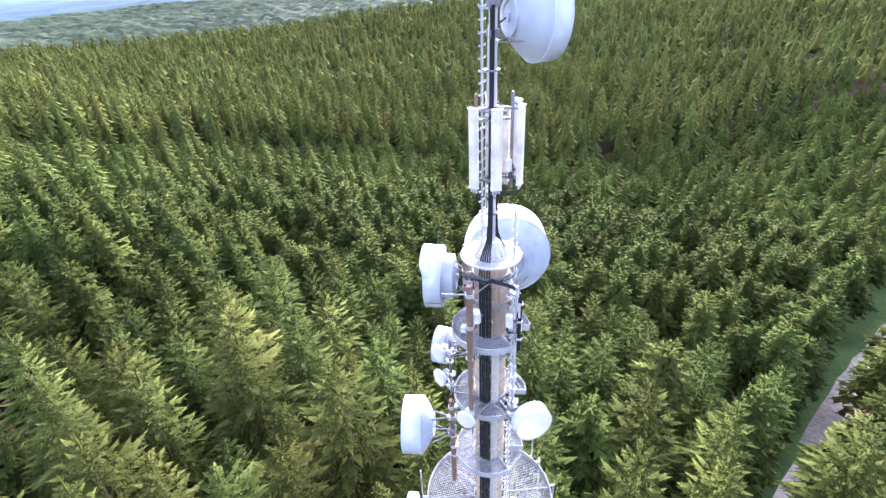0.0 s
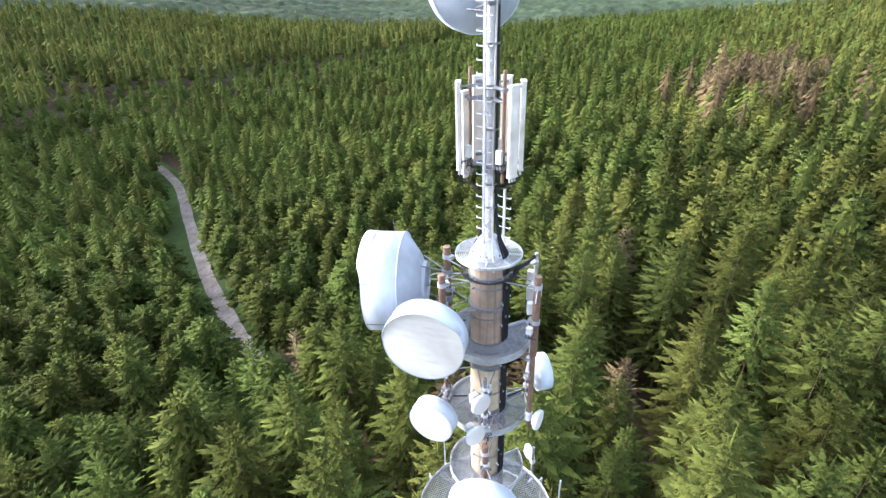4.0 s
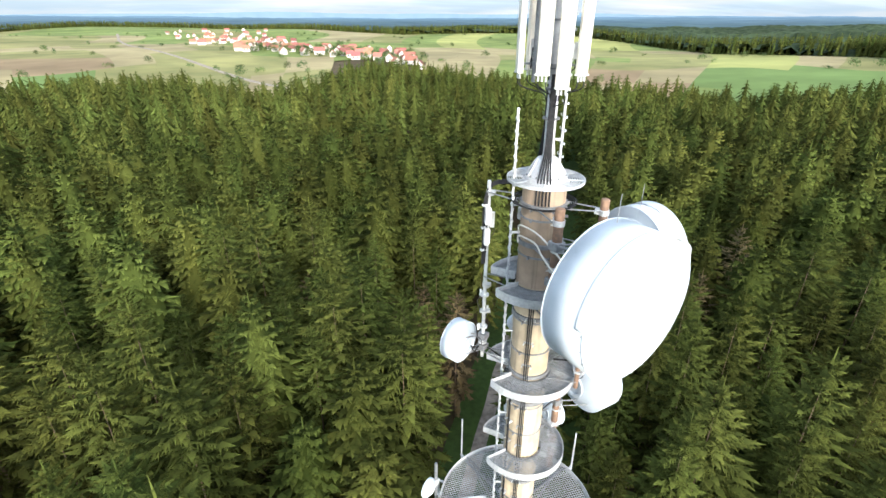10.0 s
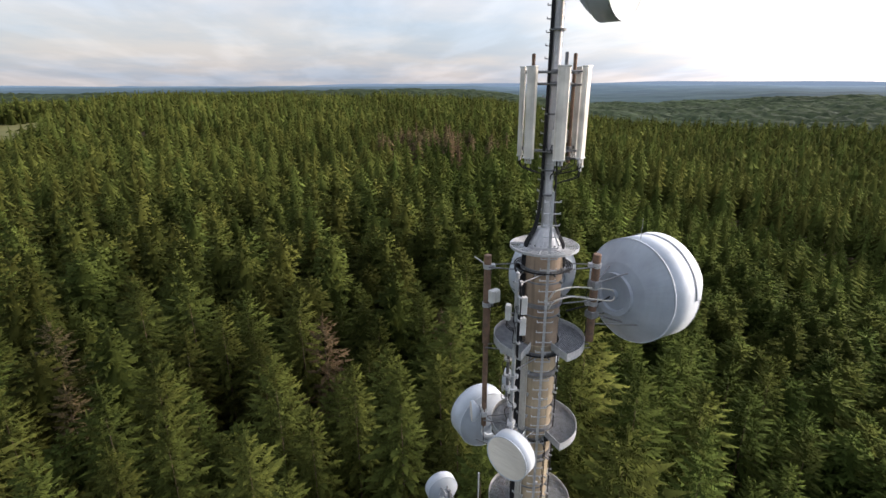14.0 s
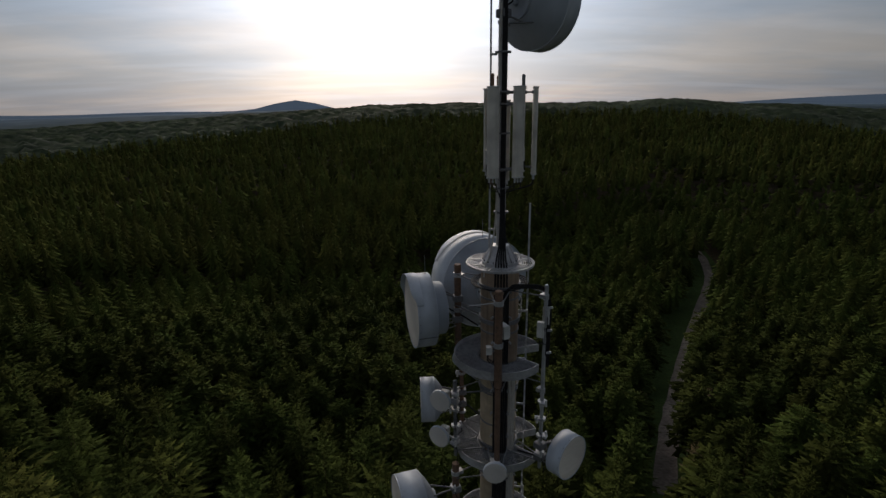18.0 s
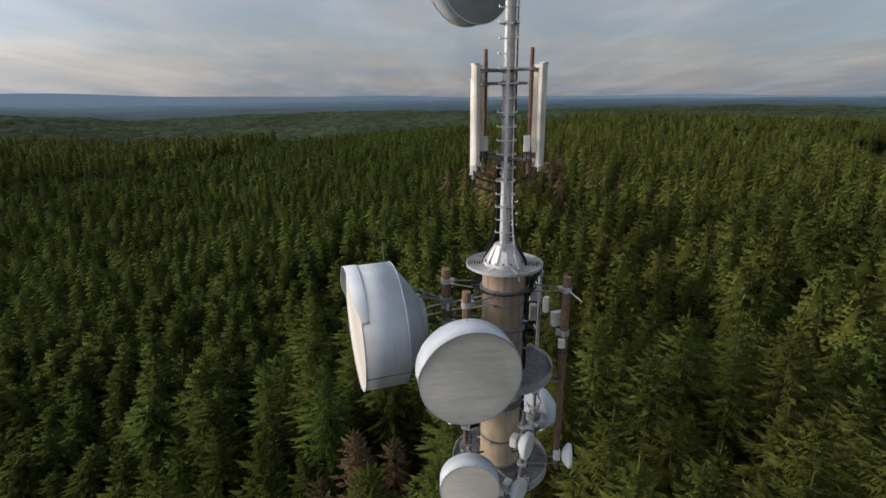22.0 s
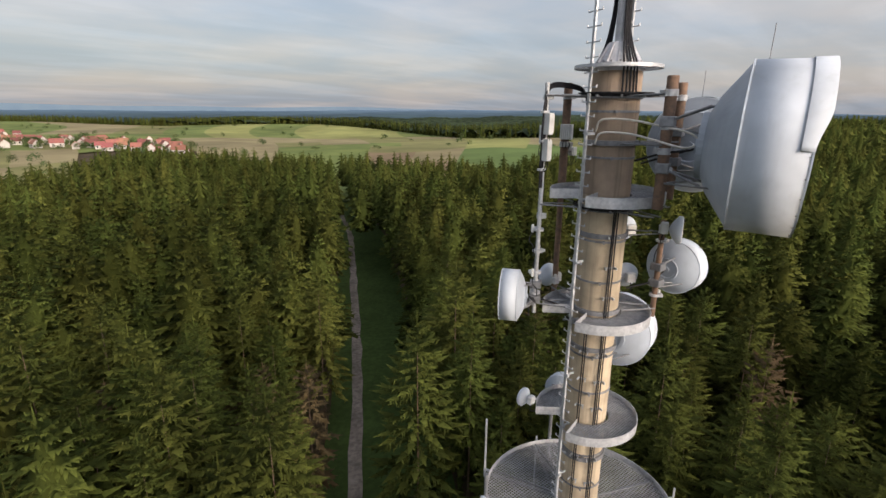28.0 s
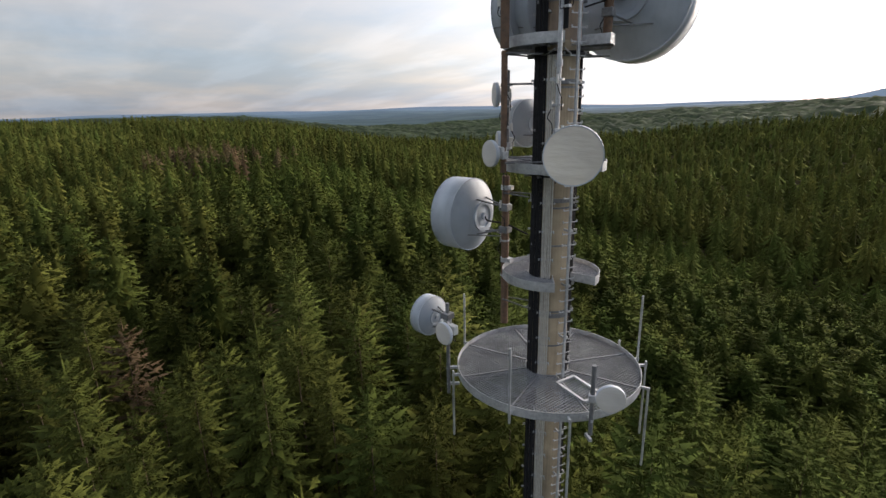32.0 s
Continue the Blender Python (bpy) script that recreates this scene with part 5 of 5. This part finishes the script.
        v.rotation_euler = (radians(27), 0, 0)
        bm = bmesh.new()
        rod(bm, (-shroud * 0.8, 0, R), (-shroud * 0.8, 0, R + 0.55), 0.007, 6)
        part("lightning_rod", bm, M_GALV_DARK, ob)
        bm = bmesh.new()
        box(bm, (-shroud / 2, R * math.cos(0.45), -R * math.sin(0.45)), (shroud, 0.03, 0.03))
        part("seam", bm, M_GALV_DARK, drum)
    if mark:
        for k in range(5):
            bm = bmesh.new()
            t = radians(mark + (k - 2) * 0.0)
            c = Vector((-shroud * 0.62 + 0.062 * k, (R + 0.008) * math.cos(t), (R + 0.008) * math.sin(t)))
            box(bm, (0, 0, 0), (0.045, 0.006, 0.075))
            mk = part("print_mark", bm, M_INK, drum)
            mk.matrix_basis = Matrix.Translation(c) @ Matrix.Rotation(t, 4, "X")
    # arms from the hub to the carrying pipe
    px, py = mount
    for dz in (0.30 * R, -0.30 * R):
        bm = bmesh.new()
        a = Vector((xb - 0.02, 0, dz * 1.6))
        b = inv @ Vector((px, py, face[2] + dz))
        rod(bm, a + Vector((0.06, hub_r * 0.6, 0)), b, 0.018 + 0.002 * dia, 8)
        rod(bm, a + Vector((0.06, -hub_r * 0.6, 0)), b, 0.018 + 0.002 * dia, 8)
        box(bm, b, (0.26, 0.26, 0.14 + 0.02 * dia), bevel=0.02)
        part("mount_arm", bm, M_GALV_DARK, ob)
    if dia > 1.1:
        bm = bmesh.new()
        w = Vector((px, py, face[2]))
        side = inv @ (w + Vector((0, 0, -0.5 * R)))
        for s in (-1, 1):
            rod(bm, (-shroud - 0.05 * R, s * 0.62 * R, -0.45 * R), side, 0.013 + 0.002 * dia, 8)
        part("strut", bm, M_GALV_DARK, ob)
        bm = bmesh.new()
        tube(bm, bend((xb - 0.08, 0, 0), (xb - 0.22, 0.05, -0.1), inv @ (w + Vector((0, 0, -0.15))), inv @ Vector((px * 0.5, py * 0.5, face[2] - 0.35))), 0.022)
        part("feed_cable", bm, M_CABLE, ob)
    return ob


dish("large white drum dish with a lipped rim on a brown pipe", (-0.167, 3.435, 53.52), 106.3, 2.86, 1.60, 0.95, POST["A"], visor=True, tilt=1.0, back="cone")
dish("white drum dish with dark print on its side", (-2.27, 0.918, 53.41), 189, 2.03, 0.98, 0.51, POST["B"], M_RADOME_GREY, visor=True, mark=184, back="step")
dish("white drum dish above the second platform", (-2.09, 0.926, 50.60), 178, 1.26, 0.72, 0.39, POST["B2"], M_RADOME_GREY)
dish("broad white drum dish on a brown pipe low on the tower", (-2.85, -0.78, 48.24), 192, 1.95, 1.06, 0.64, POST["D"], M_RADOME_GREY)
dish("white drum dish on a slim grey pipe", (1.645, -1.435, 50.08), -55, 1.16, 0.58, 0.38, POST["G2"], M_RADOME_GREY)
dish("large drum dish high on the mast, pale face and dark back", (1.16, 0.85, 61.12), 36, 2.08, 1.15, 0.44, (0.0, 0.0))


def small_dish(label, face, deg, dia, mount, radio=True, tilt=0.0):
    ob = thing("small_dish", label, "dish antenna", Matrix.Translation(face) @ pose(0, 0, 0, 0, tilt, deg), group="small dishes on the tower")
    R = dia / 2
    inv = ob.matrix_basis.inverted()
    bm = bmesh.new()
    lathe(bm, [(R, 0.0), (R + 0.008, -0.02), (R + 0.008, -0.14 * dia), (R * 0.9, -0.20 * dia), (R * 0.55, -0.34 * dia), (0.22 * R, -0.42 * dia), (0.001, -0.42 * dia)], 32, axis="X")
    part("dish_back", bm, M_DISH, ob, smooth=True)
    bm = bmesh.new()
    lathe(bm, [(0.001, 0.05 * R), (R * 0.5, 0.04 * R), (R * 0.9, 0.01), (R, 0.0)], 32, axis="X")
    part("radome", bm, M_RADOME, ob, smooth=True)
    bm = bmesh.new()
    b = inv @ Vector((mount[0], mount[1], face[2] - 0.05))
    rod(bm, (-0.40 * dia, 0, 0), b, 0.035, 8)
    box(bm, b, (0.16, 0.16, 0.18), bevel=0.015)
    part("mount_arm", bm, M_GALV, ob)
    if radio:
        bm = bmesh.new()
        box(bm, (-0.42 * dia - 0.10, 0.0, 0.02), (0.16, 0.24, 0.24), bevel=0.03)
        part("radio_unit", bm, M_BOX, ob)
        bm = bmesh.new()
        c = Vector((-0.42 * dia - 0.12, 0, -0.1))
        tube(bm, bend(c, c + Vector((-0.03, 0.02, -0.22)), b + Vector((0.02, 0.05, -0.4)), b + Vector((0, 0.03, -0.9))), 0.012)
        part("cable", bm, M_CABLE, ob)
    return ob


small_dish("small white drum dish on a dark pipe", (-0.85, 1.36, 51.70), 114, 0.58, POST["B2"])
small_dish("small white dish pointing down the hill", (-1.66, -0.40, 51.34), -122, 0.58, POST["S"])
small_dish("small white dish with a grey radio unit", (-1.70, -0.25, 50.14), -128, 0.60, POST["S"])
small_dish("small round dish beside a dark pipe", (-0.43, -1.72, 50.04), -100, 0.58, POST["C2"])


# ---------------------------------------------------------------- panel antennas
def panel(x, y, deg, z0, h, mount, label):
    ob = thing("panel_antenna", label, "panel antenna", pose(x, y, z0, 0, 0, deg), group="panel antennas on the mast")
    inv = ob.matrix_basis.inverted()
    bm = bmesh.new()
    pts = [(-0.05, -0.13), (0.02, -0.135), (0.055, -0.10), (0.068, 0.0), (0.055, 0.10), (0.02, 0.135), (-0.05, 0.13)]
    lo, hi = [bm.verts.new((a, b, 0.03)) for a, b in pts], [bm.verts.new((a, b, h - 0.03)) for a, b in pts]
    bm.faces.new(lo[::-1]), bm.faces.new(hi)
    for k in range(len(pts)):
        quad(bm, lo[k], lo[(k + 1) % 7], hi[(k + 1) % 7], hi[k])
    cover = part("cover", bm, M_PLASTIC, ob, "cream plastic cover", smooth=False)
    for z in (0.015, h - 0.015):
        bm = bmesh.new()
        box(bm, (0.005, 0, z), (0.125, 0.275, 0.035), bevel=0.008)
        part("end_cap", bm, M_BOX, cover)
    for s in (-0.08, 0.0, 0.08):
        bm = bmesh.new()
        rod(bm, (0, s, 0.01), (0, s, -0.11), 0.022, 8)
        part("connector", bm, M_GALV, cover)
    for z in (0.18, h - 0.12):
        bm = bmesh.new()
        b = inv @ Vector((mount[0], mount[1], z0 + z))
        rod(bm, (-0.05, 0, z), b, 0.022, 8)
        box(bm, b, (0.11, 0.13, 0.08), bevel=0.01)
        box(bm, (-0.06, 0, z), (0.04, 0.14, 0.07))
        part("bracket", bm, M_GALV_DARK, ob)
    bm = bmesh.new()
    foot = inv @ Vector((0.14 * x / 0.7, 0.14 * y / 0.7, z0 - 0.55))
    for s in (-0.08, 0.08):
        tube(bm, bend((0, s, -0.08), (-0.06, s, -0.26), foot + Vector((0.08, 0, 0.14)), foot), 0.012)
    part("jumper_cable", bm, M_CABLE, ob)


SECTOR = [(0.0, 0.48), (0.50, 0.02), (-0.32, -0.40)]
for x, y in SECTOR:
    post("mounting_pipe", "dark pipe holding panel antennas on the mast", x, y, 57.05, 59.52, 0.042, M_GALV_DARK if x > 0.2 else M_RUST, False)
panel(-0.18, 0.70, 104, 57.22, 2.02, SECTOR[0], "tall cream panel antenna on a brown pipe")
panel(0.22, 0.69, 70, 56.98, 1.98, SECTOR[0], "cream panel antenna set lower than the others")
panel(0.56, 0.50, 38, 57.22, 2.02, SECTOR[1], "tall cream panel antenna on a dark pipe")
panel(0.75, -0.14, -11, 57.22, 2.02, SECTOR[1], "tall cream panel antenna on a dark pipe")
panel(0.24, -0.66, -70, 57.22, 2.02, SECTOR[2], "tall cream panel antenna on a brown pipe")
panel(-0.34, -0.63, -119, 57.22, 2.02, SECTOR[2], "tall cream panel antenna on a brown pipe")


def spider(z, label):
    ob = thing("mast_bracket", label, "bracket", pose(0, 0, z))
    bm = bmesh.new()
    solid_ring(bm, 0.098, 0.16, -0.05, 0.05, 24)
    part("band", bm, M_GALV_DARK, ob)
    for x, y in SECTOR:
        bm = bmesh.new()
        a = math.degrees(math.atan2(y, x))
        box(bm, (x / 2, y / 2, 0), (math.hypot(x, y), 0.06, 0.06), a)
        part("arm", bm, M_GALV_DARK, ob)
    for (x0, y0), (x1, y1) in zip(SECTOR, SECTOR[1:] + SECTOR[:1]):
        bm = bmesh.new()
        rod(bm, (x0, y0, 0.0), (x1, y1, 0.0), 0.018, 6)
        part("tie", bm, M_GALV_DARK, ob)


for z in (59.12, 58.86, 57.34):
    spider(z, "dark steel bracket from the mast to three pipes")


# ---------------------------------------------------------------- boxes
def unit(x, y, z, deg, size, mount, label):
    ob = thing("radio_box", label, "radio unit", pose(x, y, z, 0, 0, deg), group="radio boxes by the upper platform")
    inv = ob.matrix_basis.inverted()
    w, d, h = size
    bm = bmesh.new()
    box(bm, (0, 0, 0), (d, w, h), bevel=0.012)
    case = part("case", bm, M_BOX, ob)
    for k in range(6):
        bm = bmesh.new()
        box(bm, (-d / 2 - 0.012, -w / 2 + w * (k + 0.5) / 6, 0), (0.03, 0.008, h * 0.85))
        part("cooling_fin", bm, M_BOX, case)
    bm = bmesh.new()
    b = inv @ Vector((mount[0], mount[1], z))
    rod(bm, (0, 0, 0.0), b, 0.025, 6)
    part("bracket", bm, M_GALV_DARK, ob)
    for s in (-0.06, 0.0, 0.06):
        bm = bmesh.new()
        tube(bm, bend((0, s, -h / 2), (0.02, s * 1.3, -h / 2 - 0.14), b + Vector((0.03, s, -h / 2 - 0.22)), b + Vector((0.05, s * 0.6, 0.0))), 0.010)
        part("cable", bm, M_CABLE, ob)


unit(0.98, -0.92, 53.86, -10, (0.20, 0.12, 0.44), POST["G"], "pale grey radio box on the slim pipe")
unit(0.99, -0.92, 53.32, -10, (0.18, 0.11, 0.46), POST["G"], "pale grey radio box below another on the slim pipe")
unit(0.75, -1.20, 53.62, -120, (0.16, 0.11, 0.40), POST["G"], "grey radio box on the slim pipe's far side")
unit(-0.16, -1.24, 53.66, -160, (0.27, 0.16, 0.34), POST["C"], "pale radio box beside the brown pipe")
unit(-0.53, -1.28, 53.20, 170, (0.15, 0.12, 0.20), POST["C"], "small pale box on the brown pipe")
unit(-0.12, 0.50, 57.66, 150, (0.14, 0.09, 0.30), SECTOR[0], "small pale box behind the panel antennas")
unit(0.46, -0.12, 57.70, -60, (0.14, 0.09, 0.32), SECTOR[1], "small pale box behind the panel antennas")
unit(-0.42, -0.34, 57.68, 170, (0.14, 0.09, 0.32), SECTOR[2], "small pale box behind the panel antennas")


# ---------------------------------------------------------------- cable runs
def cable_run(name, label, a_mid, count, pitch, r, z0, z1, mat, clamps):
    ob = thing(name, label, "cables", pose(0, 0, z0))
    h = z1 - z0
    rng = random.Random(int(a_mid) + 400)
    for k in range(count):
        a = a_mid + (k - (count - 1) / 2) * pitch
        bm = bmesh.new()
        out = TUBE_R + 0.05 + rng.uniform(0, 0.02)
        pts = [polar(out + rng.uniform(-0.006, 0.006), a + rng.uniform(-0.4, 0.4), h * i / 16) for i in range(17)]
        tube(bm, pts, r)
        part("cable", bm, mat, ob)
    z = 0.35
    while z < h and clamps:
        bm = bmesh.new()
        span = count * pitch + 8
        solid_ring(bm, TUBE_R + 0.002, TUBE_R + 0.022, z - 0.02, z + 0.02, 10, a_mid - span / 2, a_mid + span / 2)
        for s in (-1, 1):
            box(bm, polar(TUBE_R + 0.05, a_mid + s * span / 2, z), (0.13, 0.02, 0.05), a_mid + s * span / 2)
        part("clamp", bm, M_GALV, ob)
        z += 0.69
    return ob


cable_run("cable_bundle", "thick bundle of black cables clamped to the shaft", -97, 9, 4.6, 0.020, 34.0, 54.30, M_CABLE, True)
cable_run("conduit_run", "pale grey conduits beside the black cables", -62, 5, 5.0, 0.020, 34.0, 52.2, M_CABLE_GREY, True)
cable_run("cable_bundle", "few thin black cables clamped to the shaft", 56, 3, 5.0, 0.014, 44.3, 52.2, M_CABLE, True)
cable_run("cable_bundle", "few thin black cables clamped to the shaft", 14, 2, 5.0, 0.014, 34.0, 49.6, M_CABLE, True)


def mast_cables():
    ob = thing("mast_cables", "black cables sweeping from the cone up the slim mast", "cables", pose(0, 0, Z_TOP))
    for k in range(5):
        a = -115 + 8 * k
        bm = bmesh.new()
        tube(bm, bend(polar(0.54, a, -0.50), polar(0.50, a, -0.02), polar(0.40, a, 0.22), polar(0.27, a + 6, 0.52), polar(0.18, a + 10, 1.2), polar(0.165, a + 10, 2.3), polar(0.155, a + 12, 4.2), polar(0.15, a + 14, 6.4)), 0.020)
        part("cable", bm, M_CABLE, ob)
    for k in range(5):
        a = 42 + 8 * k
        bm = bmesh.new()
        tube(bm, bend(polar(0.54, a, -0.50), polar(0.50, a, -0.02), polar(0.40, a, 0.22), polar(0.27, a + 2, 0.52), polar(0.20, a + 3, 0.9), polar(0.18, a + 4, 2.2)), 0.019)
        part("cable", bm, M_CABLE, ob)
    bm = bmesh.new()
    tube(bm, bend(polar(0.54, -150, -0.3), polar(0.51, -150, 0.0), polar(0.36, -148, 0.27), polar(0.20, -140, 1.2), polar(0.17, -140, 3.0), polar(0.15, -120, 6.0)), 0.020)
    part("waveguide", bm, M_CABLE_GREY, ob, "pale bent waveguide")
    for z in (1.3, 1.9, 3.2, 5.0):
        bm = bmesh.new()
        solid_ring(bm, 0.10, 0.185, z - 0.02, z + 0.02, 20)
        part("clamp", bm, M_GALV_DARK, ob)


def waveguides():
    """Pale bent guides from the collar to the big dish."""
    for k, (z, s) in enumerate(((53.98, 0.0), (53.72, 0.12))):
        ob = thing("waveguide", "pale bent waveguide from the shaft to the big dish", "cable")
        bm = bmesh.new()
        tube(bm, bend(polar(0.55, -5, z - 0.25), polar(0.60, 5, z - 0.05), polar(0.62, 25, z), polar(0.80, 55, z - 0.02), (0.42 + s, 1.15, z - 0.10), (0.40 + s, 1.75, z - 0.22), (0.32, 1.95, 53.60)), 0.020, 8)
        part("guide", bm, M_CABLE_GREY, ob, smooth=True)


mast_cables()
waveguides()


# ---------------------------------------------------------------- wide platform's outfit
def stub(deg, r, z0, z1, label, radius=0.028):
    p = polar(r, deg)
    ob = thing("rim_rod", label, "rod", pose(p.x, p.y, z0), group="rods on the wide platform's rim")
    bm = bmesh.new()
    rod(bm, (0, 0, 0), (0, 0, z1 - z0), radius, 8)
    part("rod", bm, M_GALV, ob)
    bm = bmesh.new()
    q = polar(-(r - 2.40), deg)
    zz = Z_P[3] - z0
    box(bm, (q.x / 2, q.y / 2, zz), (abs(r - 2.40) + 0.06, 0.05, 0.06), deg)
    part("bracket", bm, M_GALV, ob)


for a, r, lo, hi in ((57, 2.52, 44.1, 46.2), (76, 2.50, 44.2, 44.55), (198, 2.56, 44.0, 45.9), (-68, 2.56, 44.15, 46.0), (49, 2.60, 42.3, 44.5), (22, 2.56, 42.2, 44.4), (-38, 2.56, 42.3, 44.45), (-118, 2.54, 42.6, 44.5), (140, 2.54, 44.1, 44.7)):
    stub(a, r, lo, hi, "thin galvanised rod clamped to the platform rim")


def rim_post(deg, r, z0, z1):
    p = polar(r, deg)
    ob = thing("rim_pole", "grey antenna pole clamped to the platform rim", "pole", pose(p.x, p.y, z0))
    bm = bmesh.new()
    rod(bm, (0, 0, 0), (0, 0, z1 - z0), 0.05, 12)
    part("pole", bm, M_GALV_DARK, ob)
    for zz in (Z_P[3] - 0.02, Z_P[3] - 0.5):
        bm = bmesh.new()
        q = polar(-(r - 2.38), deg)
        box(bm, (q.x / 2, q.y / 2, zz - z0), (abs(r - 2.38) + 0.1, 0.06, 0.07), deg)
        part("bracket", bm, M_GALV, ob)
    return (p.x, p.y)


P_S4 = rim_post(-27, 2.52, 44.0, 45.7)
P_PAIR = rim_post(-128, 2.62, 43.6, 46.2)
small_dish("small white dish on the wide platform's rim", (2.60, -0.99, 44.97), -48, 0.62, P_S4, False)
dish("white drum dish on a pole at the platform rim", (-2.44, -2.19, 45.70), -172, 1.06, 0.46, 0.28, P_PAIR, group="small dishes on the tower")
small_dish("small round dish beside a drum dish", (-0.98, -2.72, 45.76), -88, 0.55, P_PAIR)


def hatch():
    ob = thing("platform_hatch", "pale steel hatch frame lying on the wide platform", "hatch", pose(0, 0, Z_P[3] + 0.01))
    for a, b in (((0.80, -0.55), (1.75, -0.72)), ((1.75, -0.72), (1.85, -0.15)), ((1.85, -0.15), (0.88, 0.02)), ((0.88, 0.02), (0.80, -0.55))):
        bm = bmesh.new()
        m = ((a[0] + b[0]) / 2, (a[1] + b[1]) / 2, 0.02)
        box(bm, m, (math.dist(a, b), 0.06, 0.05), math.degrees(math.atan2(b[1] - a[1], b[0] - a[0])))
        part("frame_bar", bm, M_GALV, ob)


hatch()


# ---------------------------------------------------------------- small fittings
def looped_cables():
    """Black cables from the cone's foot over to the slim pipe and down it."""
    ob = thing("cable_loop", "black cables looping over to the slim pipe", "cables")
    gx, gy = POST["G"]
    for k in range(5):
        bm = bmesh.new()
        s = 0.022 * k
        tube(bm, bend(polar(0.60, -95 + 3 * k, 54.15), polar(0.70, -88 + 2 * k, 54.48 + s), polar(1.0, -68, 54.60 + s), (gx - 0.08, gy + 0.02, 54.56 + s), (gx + 0.05 + s, gy + 0.05, 54.20), (gx + 0.05 + s, gy + 0.04, 53.3), (gx + 0.05 + s, gy + 0.04, 52.5)), 0.014)
        part("cable", bm, M_CABLE, ob)
    for z in (54.1, 53.5, 52.9):
        bm = bmesh.new()
        box(bm, (gx + 0.08, gy + 0.04, z), (0.20, 0.09, 0.05), bevel=0.008)
        part("clamp", bm, M_GALV, ob)


def pipe_fittings(key, z0, z1, count, label):
    """Clamps, pale couplers and short black leads on a pipe."""
    x, y = POST[key]
    rng = random.Random(len(label) + count)
    ob = thing("pipe_fittings", label, "fittings", pose(x, y, z0), group="fittings on the pipes")
    for k in range(count):
        z = (z1 - z0) * (k + 0.5) / count
        a = rng.uniform(0, 360)
        bm = bmesh.new()
        solid_ring(bm, 0.048, 0.115, z - 0.025, z + 0.025, 16)
        box(bm, polar(0.13, a, z), (0.08, 0.14, 0.07), a, bevel=0.008)
        part("clamp", bm, M_GALV, ob)
        bm = bmesh.new()
        rod(bm, polar(0.14, a + 40, z - 0.08), polar(0.14, a + 40, z + 0.10), 0.03, 10)
        part("coupler", bm, M_BOX, ob)
        bm = bmesh.new()
        tube(bm, bend(polar(0.14, a + 40, z - 0.08), polar(0.20, a + 60, z - 0.25), polar(0.13, a + 90, z - 0.38), polar(0.12, a + 95, z - 0.6)), 0.011)
        part("lead", bm, M_CABLE, ob)


def side_rod(p, q, label):
    ob = thing("side_rod", label, "rod", pose(*p))
    bm = bmesh.new()
    rod(bm, (0, 0, 0), tuple(Vector(q) - Vector(p)), 0.014, 8)
    part("rod", bm, M_GALV, ob)


looped_cables()
pipe_fittings("S", 49.8, 51.8, 4, "pale clamps and black leads on the slim dark pipe")
pipe_fittings("B2", 49.8, 51.7, 3, "grey clamps and black leads on the dark pipe")
pipe_fittings("D", 46.2, 49.1, 3, "grey clamps and leads on the low brown pipe")
pipe_fittings("G", 49.8, 51.8, 4, "pale clamps and black leads on the slim grey pipe")
pipe_fittings("A", 52.7, 54.2, 2, "grey clamps and leads on the thick brown pipe")
side_rod((POST["C"][0], POST["C"][1], 54.45), (POST["C"][0] - 0.75, POST["C"][1] - 0.12, 54.45), "thin level rod clamped to the brown pipe")
